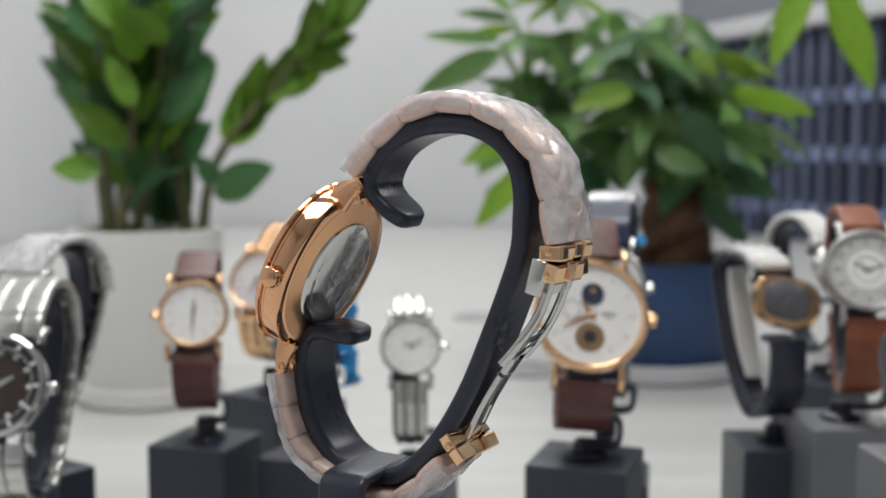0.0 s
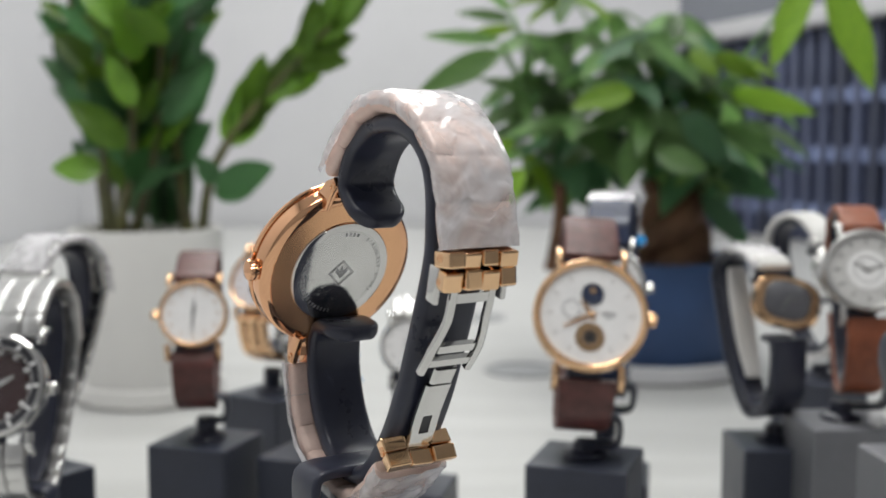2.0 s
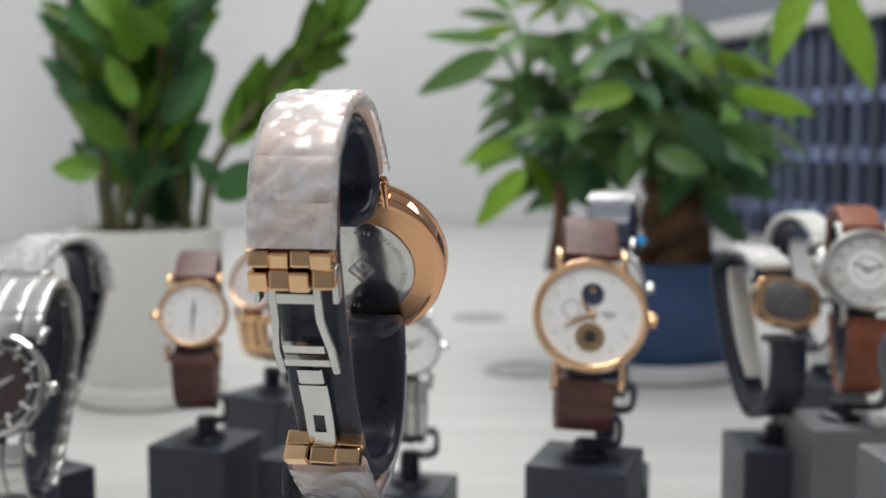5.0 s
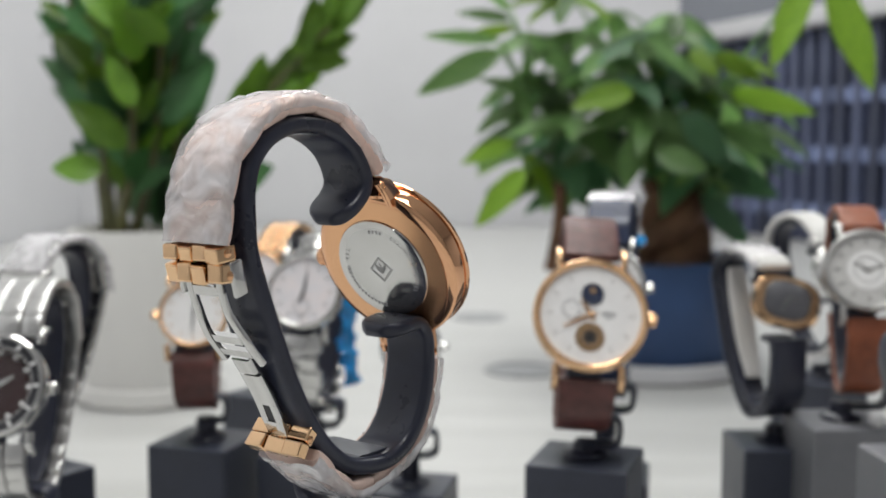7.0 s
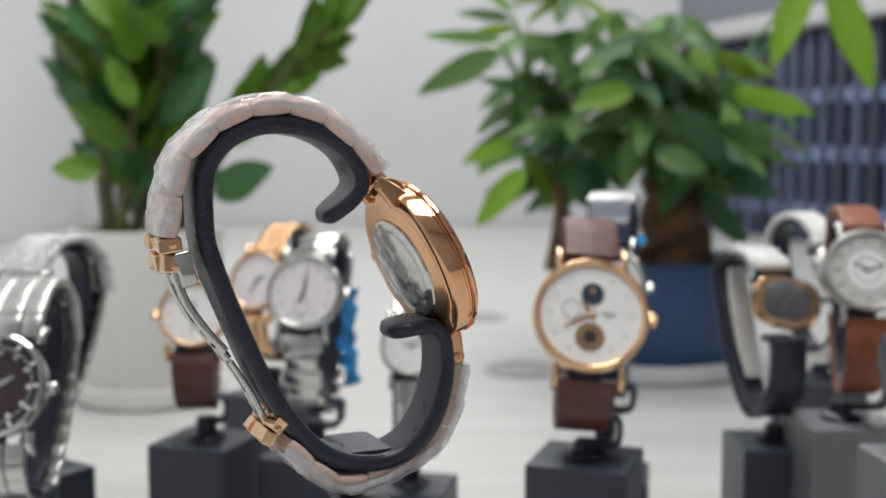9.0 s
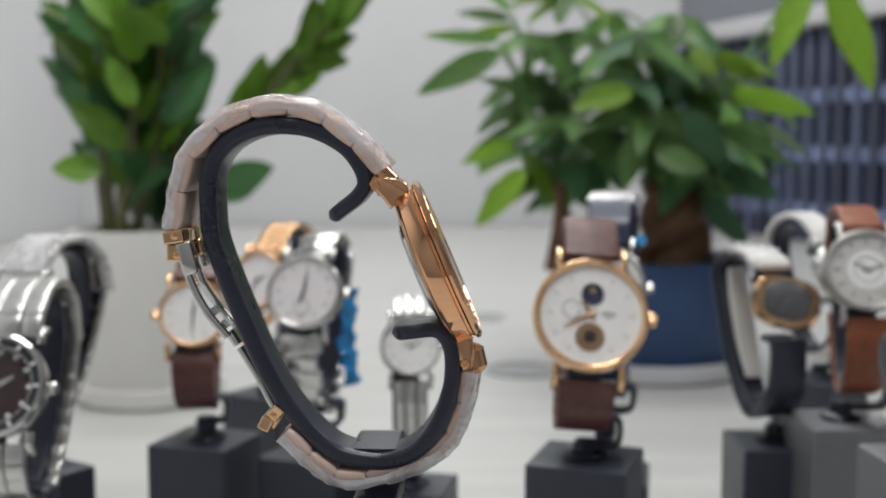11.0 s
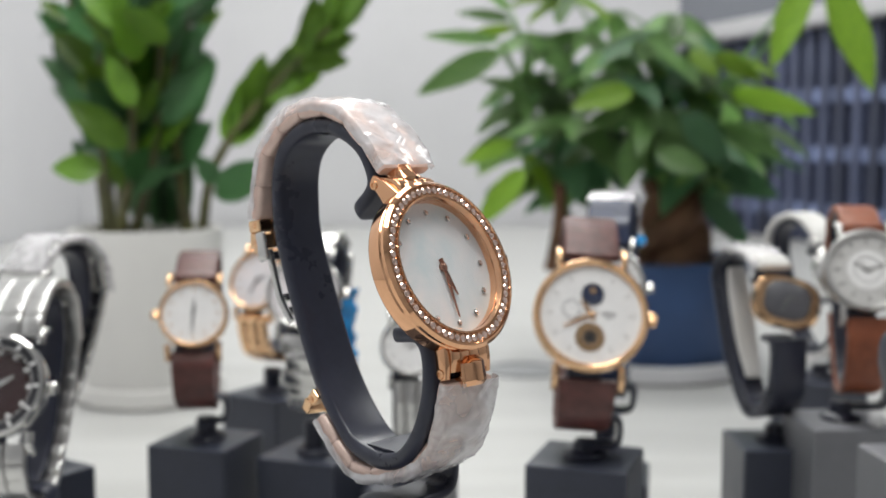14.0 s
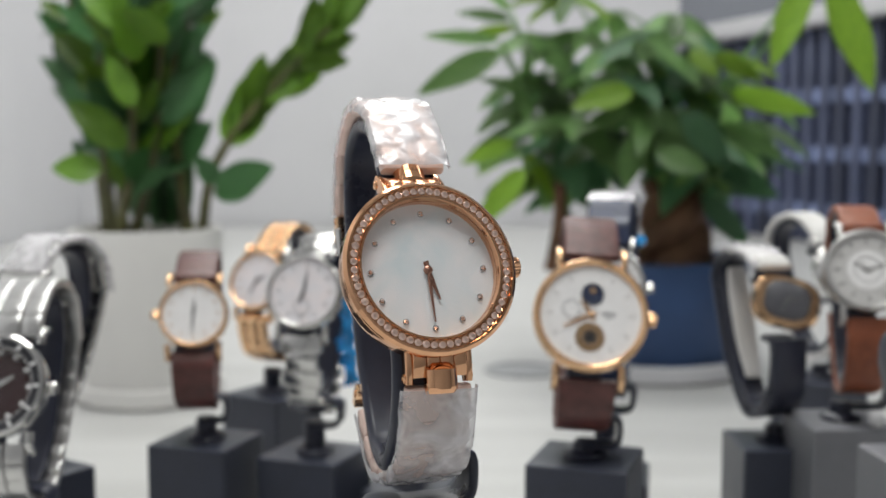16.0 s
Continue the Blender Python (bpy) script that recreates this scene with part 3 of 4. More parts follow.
def back_film():
    """Thin creased sheet on the caseback."""
    bm = bmesh.new()
    bmesh.ops.create_grid(bm, x_segments=36, y_segments=36, size=9.2 * MM)
    for v in bm.verts:
        x, y = v.co.x / (9.2 * MM), v.co.y / (9.2 * MM)
        v.co.x, v.co.y = 9.2 * MM * x * math.sqrt(1 - y * y / 2), 9.2 * MM * y * math.sqrt(1 - x * x / 2)
        v.co.z = -6.0 * MM + abs(noise.noise(v.co * 420)) * 0.35 * MM
    return bm


def make_turning_watch():
    block = thing("watch_block", Matrix.Translation((AXIS.x, AXIS.y, 0)), "tall square black block under the turning watch", "display block")
    h = AXIS.z - GAP * MM
    part("block", block_mesh(h), "block", block, "", pose(0, 0, 0, 0, 0, 20), False)
    base = Matrix.Translation(AXIS)
    holder = thing("watch_cuff", base, "black satin plastic C-shaped watch cuff on a swivel post", "watch holder")
    cuff_parts(holder, DX)
    w = thing("wristwatch", base, "rose gold wristwatch with pearl dial and film-wrapped bracelet on a cuff", "watch")
    cm = dial_pose(3.0, DX)
    part("caseback_film", back_film(), "back_film", w, "crinkled clear protective film", cm)
    case_parts(w, cm, CASE_R, "rose", "pearl", [], [(164, 5.6, 0.62), (180, 9.4, 0.46)], "stones", 90, hand_mat="hand_rose", lugs=False, depth=1.6)
    k, low = CASE_R / 15.7, cm @ pose(0, 0, -1.6 * MM)
    stone = part("bezel_stone", lathe(bmesh.new(), [(0, 0.27 * MM), (0.42 * MM, 0.27 * MM), (0.76 * MM, 0), (0.3 * MM, -0.3 * MM), (0, -0.35 * MM)], 8), "stone", w, "round clear cut stone", cm @ ring_pose(13.9 * k, 0, 1.06), False)
    for i in range(1, 60):
        again(stone, cm @ ring_pose(13.9 * k, i * 6, 1.06, i * 17))
    seat = part("hour_stone_setting", lathe(bmesh.new(), [(0, 0.02 * MM), (0.55 * MM, 0.02 * MM), (0.6 * MM, 0.25 * MM), (0.45 * MM, 0.3 * MM), (0, 0.3 * MM)], 16), "steel", w, "", low @ ring_pose(10.4 * k, 0, 0))
    gem = part("hour_stone", lathe(bmesh.new(), [(0, 0.55 * MM), (0.22 * MM, 0.5 * MM), (0.42 * MM, 0.3 * MM), (0, 0.1 * MM)], 8), "stone", w, "small clear stone", low @ ring_pose(10.4 * k, 0, 0.1), False)
    for i in range(1, 12):
        again(seat, low @ ring_pose(10.4 * k, i * 30, 0))
        again(gem, low @ ring_pose(10.4 * k, i * 30, 0.1))
    # hooded lugs: two cheeks and a grooved plate on the case, and a barrel link that goes into the strap
    for sy, end in ((1, (20.6, -6.6)), (-1, (-21.2, -4.0))):
        ey, ez = end
        ab = abs(ey)
        for sx in (-1, 1):
            pts = [Vector((0, sy * 14.4 * MM, -3.3 * MM)), Vector((0, sy * (14 + ab) / 2 * MM, (ez - 3.3) / 2 * MM + 0.25 * MM)), Vector((0, (ey - sy * 0.6) * MM, ez * MM))]
            part("lug", band(bmesh.new(), curve(pts, 12), 1.4 * MM, 3.4 * MM, 0.5 * MM, lambda s: (1, 1.35 - 0.75 * s)), "rose", w, "", cm @ pose(sx * 5.7 * MM, 0, 0))
        plate = [Vector((0, sy * 14.8 * MM, -2.7 * MM)), Vector((0, sy * 16.6 * MM, -2.8 * MM)), Vector((0, sy * (ab - 2.2) * MM, (ez * 0.8 - 0.7) * MM))]
        run = curve(plate, 8)
        for x, wide, lift in ((-3.9, 2.6, 0.0), (-1.3, 2.58, -0.08), (1.3, 2.58, 0.0), (3.9, 2.6, -0.08)):
            part("lug_plate", band(bmesh.new(), run, wide * MM, 3.6 * MM, 0.35 * MM, None, x * MM), "rose", w, "", cm @ pose(0, 0, lift * MM))
        mid = [Vector((0, sy * (ab - 4.0) * MM, (ez * 0.7 + 0.9) * MM)), Vector((0, sy * (ab - 2.0) * MM, (ez * 0.85 + 1.0) * MM)), Vector((0, sy * (ab + 0.2) * MM, (ez + 1.2) * MM)), Vector((0, sy * (ab + 1.4) * MM, (ez + 0.9) * MM))]
        part("middle_link", band(bmesh.new(), curve(mid, 14), 6.2 * MM, 5.4 * MM, 2.65 * MM, lambda s: (1, 1) if 0.2 < s < 0.85 else (0.6 + 2.0 * s, 0.45 + 2.75 * s) if s < 0.5 else (1, 1 - 2.2 * (s - 0.85)), 0, 8), "rose", w, "rounded rose gold barrel link", cm)
        screw = lathe(bmesh.new(), [(0, 0.1 * MM), (0.35 * MM, 0.1 * MM), (0.45 * MM, 0.3 * MM), (0.85 * MM, 0.25 * MM), (0.95 * MM, 0), (0, -0.1 * MM)], 16)
        s0 = part("screw", screw, "rose_brushed", w, "", cm @ pose(-6.4 * MM, (ey - sy * 1.8) * MM, (ez * 0.9 - 0.4) * MM, 0, -90, 0))
        again(s0, cm @ pose(6.4 * MM, (ey - sy * 1.8) * MM, (ez * 0.9 - 0.4) * MM, 0, 90, 0))
    links(w, STRAP_TOP, 8, 13.6 * MM, 3.3 * MM, "wrapped", 1, DX, 0.92, 1.0, "rose gold link under clear film")
    links(w, STRAP_LOW, 8, 13.6 * MM, 3.3 * MM, "wrapped", 1, DX, 0.92, 1.0)
    part("film_wrap", film_sheet(STRAP_TOP, 14.2, 110, 1.0), "film", w, "creased clear plastic film", pose(DX, 0, 0))
    part("film_wrap", film_sheet(STRAP_LOW, 14.2, 100, -1.0), "film", w, "creased clear plastic film", pose(DX, 0, 0))
    make_clasp(w)
    make_engraving(w, cm)
    return holder, w


def make_clasp(w):
    """The half-open folding clasp at the back of the bracelet."""
    c = new("clasp")
    c.parent = w
    c.matrix_basis = pose(DX, 0, 0)
    tagged(c, "half-open folding clasp of rose gold and steel")
    up, turn = Matrix.Translation((0, 39.9 * MM, 44.2 * MM)), pose(0, 0, 0, -6)
    lean = (7, -5, 4, -8, -3, 6, -6, 5)
    for k, (x, sx) in enumerate(((-5.1, 3.4), (-1.6, 3.3), (1.8, 3.3), (5.2, 3.4))):
        part("clasp_block", box(bmesh.new(), sx * MM, 4.4 * MM, 3.3 * MM, up @ turn @ pose(x * MM, (0.5 if abs(x) < 3 else 0) * MM, -1.65 * MM, lean[k], 0, lean[k] * 0.6), 0.4 * MM), "clasp_gold", c, smooth=False)
        part("clasp_block", box(bmesh.new(), sx * MM, 4.2 * MM, 2.7 * MM, up @ turn @ pose(x * MM, (0 if abs(x) < 3 else 0.4) * MM, 1.6 * MM, lean[k + 4], 0, -lean[k] * 0.5), 0.4 * MM), "clasp_gold", c, smooth=False)
    pin = None
    for sx in (-1, 1):
        for z in (-2.0, 1.8):
            m = up @ turn @ pose(sx * 6.8 * MM, 0.1 * MM, z * MM, 0, sx * 90, 0)
            if pin is None:
                pin = part("clasp_pin", lathe(bmesh.new(), [(0, 0.25 * MM), (0.5 * MM, 0.25 * MM), (0.75 * MM, 0.1 * MM), (0.75 * MM, -0.4 * MM), (0, -0.4 * MM)], 16), "rose_brushed", c, "", m)
            else:
                again(pin, m)
    for sx in (-1, 1):
        part("clasp_cheek", box(bmesh.new(), 1.1 * MM, 3.0 * MM, 6.4 * MM, pose(sx * 6.5 * MM, 37.9 * MM, 41.6 * MM, -14), 0.5 * MM, 3), "steel", c, "polished steel cheek")
    upper = curve(yz([(39.6, 43.4), (39.0, 39.8), (37.2, 35.0), (34.0, 30.0), (30.6, 26.0)]), 24)
    for sx in (-1, 1):
        rail = [p + Vector((sx * (3.7 + (0.9 if i > 17 else 0.9 * max(0, i - 10) / 7)) * MM, 0, 0)) for i, p in enumerate(upper)]
        part("blade_rail", band(bmesh.new(), rail, 1.35 * MM, 1.5 * MM, 0.5 * MM), "steel", c)
    for s0, wide in ((0, 6.6), (4, 6.6), (16, 7.2), (20, 8.0)):
        part("blade_bridge", band(bmesh.new(), upper[s0:s0 + 3], wide * MM, 1.0 * MM, 0.3 * MM), "steel", c)
    low = curve(yz([(31.2, 26.6), (28.4, 22.4), (25.6, 17.8), (23.6, 13.8), (22.2, 11.2)]), 28)
    part("blade", band(bmesh.new(), low[:6], 4.4 * MM, 1.6 * MM, 0.5 * MM), "steel", c)
    part("blade", band(bmesh.new(), low[6:18], 5.0 * MM, 1.2 * MM, 0.35 * MM), "steel", c)
    for sx in (-1, 1):
        part("blade_rail", band(bmesh.new(), low[17:24], 1.6 * MM, 1.2 * MM, 0.3 * MM, None, sx * 1.7 * MM), "steel", c)
    part("blade", band(bmesh.new(), low[23:], 5.0 * MM, 1.2 * MM, 0.35 * MM), "steel", c)
    part("blade_slot", band(bmesh.new(), low[17:24], 1.9 * MM, 0.5 * MM, 0.1 * MM), "ink", c)
    foot = Matrix.Translation((0, 22.0 * MM, 10.2 * MM)) @ pose(0, 0, 0, 35)
    for k, (x, sx) in enumerate(((-4.6, 4.4), (0, 4.6), (4.6, 4.4))):
        part("clasp_block", box(bmesh.new(), sx * MM, 2.4 * MM, 2.8 * MM, foot @ pose(x * MM, 0, 1.5 * MM, lean[k], 0, lean[k + 2]), 0.3 * MM), "clasp_gold", c, smooth=False)
        part("clasp_block", box(bmesh.new(), sx * MM, 2.4 * MM, 2.8 * MM, foot @ pose(x * MM, (0.3 if x else -0.2) * MM, -1.4 * MM, lean[k + 3], 0, lean[k + 4]), 0.3 * MM), "clasp_gold", c, smooth=False)
    for sx in (-1, 1):
        again(pin, foot @ pose(sx * 6.8 * MM, 0, 0.9 * MM, 0, sx * 90, 0))


def make_engraving(w, cm):
    """Engraving on the caseback: a framed mark, and a ring of lettering."""
    back = cm @ pose(0, 0, -5.625 * MM, 180, 0, 0)
    bm = bmesh.new()
    for x, y, a in ((1, 1, 135), (-1, 1, 45), (-1, -1, 135), (1, -1, 45)):
        box(bm, 3.95 * MM, 0.22 * MM, 0.04 * MM, pose(x * 1.35 * MM, y * 1.35 * MM, 0, 0, 0, a))
        box(bm, 3.3 * MM, 0.14 * MM, 0.04 * MM, pose(x * 1.15 * MM, y * 1.15 * MM, 0, 0, 0, a))
    for x, y, length, a in ((-0.62, 0.2, 1.9, 50), (0.62, 0.2, 1.9, -50), (0, -0.35, 2.2, 90), (-0.75, -0.55, 1.3, 50), (0.75, -0.55, 1.3, -50)):
        box(bm, length * MM, 0.42 * MM, 0.04 * MM, pose(x * MM, y * MM, 0.012 * MM, 0, 0, a))
    part("engraved_mark", bm, "grey_ink", w, "small engraved mark in a diamond frame", back, False)
    bar = None
    for k in list(range(18, 32)) + list(range(46, 50)):
        m = back @ ring_pose(8.3, k * 360 / 60 - 100, 0)
        if bar is None:
            bar = part("engraved_line", box(bmesh.new(), 0.45 * MM, 0.75 * MM, 0.03 * MM), "grey_ink", w, "", m, False)
        else:
            again(bar, m)
    for text, start, step in (("STAINLESS STEEL", 212.0, 6.4), ("WATER RES", 62.0, 7.0)):
        for k, ch in enumerate(text):
            if ch != " ":
                ob = new("engraved_letter", letter(ch, 1.15 * MM))
                ob.parent, ob.matrix_basis = w, back @ ring_pose(7.9, start + k * step, 0.01)


LETTERS = {}


def letter(ch, size):
    """A flat letter in the built-in font."""
    if ch not in LETTERS:
        cu = bpy.data.curves.new("letter", "FONT")
        cu.body, cu.size, cu.align_x = ch, size, "CENTER"
        ob = new("letter", cu)
        me = bpy.data.meshes.new_from_object(ob.evaluated_get(bpy.context.evaluated_depsgraph_get()))
        bpy.data.objects.remove(ob)
        me.materials.clear()
        me.materials.append(M["grey_ink"])
        LETTERS[ch] = me
    return LETTERS[ch]


HOLDER, WATCH = make_turning_watch()


def motions():
    rows = [(t, Matrix.Translation(AXIS) @ pose(0, 0, 0, 0, 0, 240.86 - 13.98 * t)) for t in range(17)]
    walk(HOLDER, rows)
    walk(WATCH, rows)


# ---- the other watches on the table ----
def placed(px, py, depth, yaw, size=1.0):
    """The pose of a stand whose watch shows its dial's middle there."""
    turn = Matrix.Rotation(radians(yaw), 4, "Z")
    return Matrix.Translation(at(px, py, depth) - turn @ DIAL * size) @ turn @ Matrix.Scale(size, 4)


def other_watch(m, label, r, metal, dial, idx, hands, strap, strap_mat, width, group="watches on stands", a=1.0, b=1.0, **more):
    w = thing("wristwatch", m, label, "watch", group)
    r, width = r / m.to_scale().x, width / m.to_scale().x
    cm = dial_pose(0.0)
    case_parts(w, cm, r, metal, dial, idx, hands, lug_w=width, **more)
    k = r / 15.7
    start = DIAL / MM + Vector((0, math.sin(radians(TILT)), math.cos(radians(TILT)))) * 17.0 * k + Vector((0, math.cos(radians(TILT)), -math.sin(radians(TILT)))) * 4.4
    stop = DIAL / MM - Vector((0, math.sin(radians(TILT)), math.cos(radians(TILT)))) * 17.0 * k + Vector((0, math.cos(radians(TILT)), -math.sin(radians(TILT)))) * 4.4
    top = [(start.y, start.z)] + [p for p in bent(STRAP_TOP, a, b) if p[0] > start.y + 2.5]
    back = bent(BACK, a, b)
    low = [(stop.y, stop.z)] + [p for p in bent(STRAP_LOW, a, b) if p[1] < stop.z - 3.5 or p[0] > 0]
    if strap == "leather":
        leather(w, top + back[1:3], width, width * 0.86, strap_mat, "strap")
        leather(w, low + back[-2:-4:-1], width, width * 0.86, strap_mat, "strap")
    else:
        rows = {"links": 3, "steps": 2}.get(strap, 1)
        links(w, top, 9, width * MM, 3.2 * MM, strap_mat, rows, 0, 1.0, 0.85)
        links(w, low, 9, width * MM, 3.2 * MM, strap_mat, rows, 0, 1.0, 0.85)
        links(w, back, 7, width * 0.8 * MM, 3.0 * MM, strap_mat, 1)
    return w, cm, k


def sub_dial(w, cm, r, x, y, mat, rim, label):
    m = cm @ pose(x * MM, y * MM, 0.05 * MM)
    part("sub_dial", lathe(bmesh.new(), [(0, 0.12 * MM), (r * MM, 0.12 * MM), (r * MM, 0), (0, 0)], 40), mat, w, label, m)
    part("sub_dial_rim", lathe(bmesh.new(), [(r * MM, 0), ((r + 0.35) * MM, 0), ((r + 0.35) * MM, 0.25 * MM), (r * MM, 0.25 * MM)], 40, None, True), rim, w, "", m)


def make_moon_watch():
    m = placed(1046, 557, 0.392, -2)
    stand(m, -17, 11.5, a=1.0, b=1.02)
    w, cm, k = other_watch(m @ Matrix.Translation(DIAL) @ pose(0, 0, 0, 0, 3.5, 0) @ Matrix.Translation(-DIAL), "gold moonphase watch with white dial on brown leather strap", 20.2, "gold", "dial_white", ticks(12, 1.5, 0.42, "dial_silver", (0, 6)),
                           [(326, 4.8, 0.9), (243, 8.2, 0.8)], "leather", "brown", 20.0, hand_mat="gold", thick=1.15, a=1.0, b=1.02)
    sub_dial(w, cm, 3.7, 0.4, 7.2, "dial_navy", "steel", "dark moonphase window")
    part("moon", lathe(bmesh.new(), [(0, 0.32 * MM), (1.2 * MM, 0.3 * MM), (1.2 * MM, 0.1 * MM), (0, 0.1 * MM)], 20), "gold", w, "", cm @ pose(0.4 * MM, 8.6 * MM, 0))
    sub_dial(w, cm, 4.7, -0.2, -8.0, "gilt", "gold", "open window on the gilt balance wheel")
    wheel = cm @ pose(-0.2 * MM, -8.0 * MM, 0.2 * MM)
    part("balance_wheel", lathe(bmesh.new(), [(2.7 * MM, 0), (3.4 * MM, 0), (3.4 * MM, 0.3 * MM), (2.7 * MM, 0.3 * MM)], 32, None, True), "gold", w, "", wheel)
    for a in (20, 80, 140):
        part("wheel_spoke", box(bmesh.new(), 6.0 * MM, 1.1 * MM, 0.25 * MM, pose(0, 0, 0.15 * MM, 0, 0, a)), "ink", w, "", wheel)
    sub_dial(w, cm, 2.9, -6.6, 1.6, "dial_white", "grey_ink", "white sub-dial")
    part("small_print", box(bmesh.new(), 5.0 * MM, 0.7 * MM, 0.1 * MM), "grey_ink", w, "", cm @ pose(6.2 * MM, 0.6 * MM, 0.1 * MM), False)
    part("small_print", box(bmesh.new(), 3.2 * MM, 0.5 * MM, 0.1 * MM), "grey_ink", w, "", cm @ pose(6.2 * MM, -0.8 * MM, 0.1 * MM), False)


def make_left_group():
    m = placed(342, 555, 0.47, 6)
    stand(m, -24, 15, 3, a=0.72, b=1.0)
    other_watch(m, "small gold watch with white dial on dark brown leather", 14.5, "gold", "dial_white", ticks(12, 1.8, 0.5, "gold"),
                [(5, 6.5, 0.8), (182, 9.0, 0.6)], "leather", "brown", 18.0, crown=270, a=0.72, b=1.0)
    m = placed(455, 496, 0.57, -22)
    stand(m, -10, 18, a=0.85)
    other_watch(m, "gold watch with pale dial on a gold link bracelet", 15.6, "gold", "dial_pink", ticks(12, 1.8, 0.5, "gold"),
                [(60, 5.5, 0.8), (200, 8.5, 0.6)], "links", "gold", 17.0, a=0.85)
    m = placed(538, 516, 0.47, -10)
    stand(m, -12, 19, a=0.68, b=1.26)
    w, cm, k = other_watch(m, "steel watch with pale pink dial on a steel link bracelet", 16.1, "steel", "dial_pink", ticks(12, 2.0, 0.5, "steel"),
                           [(4, 8.6, 0.8), (196, 5.5, 0.9)], "steps", "steel", 17.5, hand_mat="ink", a=0.68, b=1.26)
    sub_dial(w, cm, 3.1, -0.4, -6.6, "dial_pink", "grey_ink", "small seconds sub-dial")
    for x, z, h, a in ((9.0, 24, 22, 4), (9.6, 4, 15, -8)):
        bm = bmesh.new()
        bmesh.ops.create_grid(bm, x_segments=6, y_segments=14, size=0.5)
        bmesh.ops.transform(bm, matrix=pose(0, 0, 0, 90, 0, 60) @ Matrix.Diagonal((10 * MM, h * 1.25 * MM, 1, 1)), verts=bm.verts)
        crumple(bm, 3.6 * MM, 170)
        part("blue_film", bm, "blue_film", w, "loose bright blue protective film", pose((x + 0.2) * MM, 24 * MM, z * MM, 0, a, 0))
    m = placed(727, 612, 0.48, 4)
    stand(m, -16, 20, a=0.52, b=1.06)
    other_watch(m, "small steel watch with white dial on a steel bracelet", 13.2, "steel", "dial_white", ticks(12, 1.6, 0.6, "steel"),
                [(300, 5.0, 0.8), (60, 7.5, 0.6)], "links", "steel_brushed", 14.0, hand_mat="steel_brushed", a=0.52, b=1.06)
    m = placed(-8, 684, 0.365, -3)
    stand(m, -10, 16, a=1.0)
    w, cm, k = other_watch(m, "steel diver watch with black bezel on a steel bracelet", 16.4, "steel", "dial_red", ticks(12, 2.2, 1.3, "dial_white"),
                           [(60, 6.5, 1.4), (310, 9.5, 1.2)], "links", "steel_brushed", 22.0, bezel="diver", hand_mat="steel", thick=1.3, a=1.0)
    m2 = placed(5, 570, 0.46, -24)
    stand(m2, -10, 19, a=1.04, b=1.1)
    w2, _, _ = other_watch(m2, "steel watch on a broad film-wrapped steel bracelet turned sideways", 19.0, "steel", "dial_white", ticks(), [(40, 5.5, 0.8), (150, 8.5, 0.6)], "links", "steel", 22.0, a=1.04, b=1.1)
    part("film_wrap", film_sheet(bent(STRAP_TOP, 1.04, 1.1), 23.5, 80, 1.1), "film", w2, "creased clear plastic film")
    numeral = None
    for i in range(12):
        mm = cm @ ring_pose(13.55 * k, i * 30, 2.45)
        if numeral is None:
            numeral = part("bezel_mark", box(bmesh.new(), 0.9 * MM, 2.0 * MM, 0.12 * MM), "dial_white", w, "", mm, False)
        else:
            again(numeral, mm)


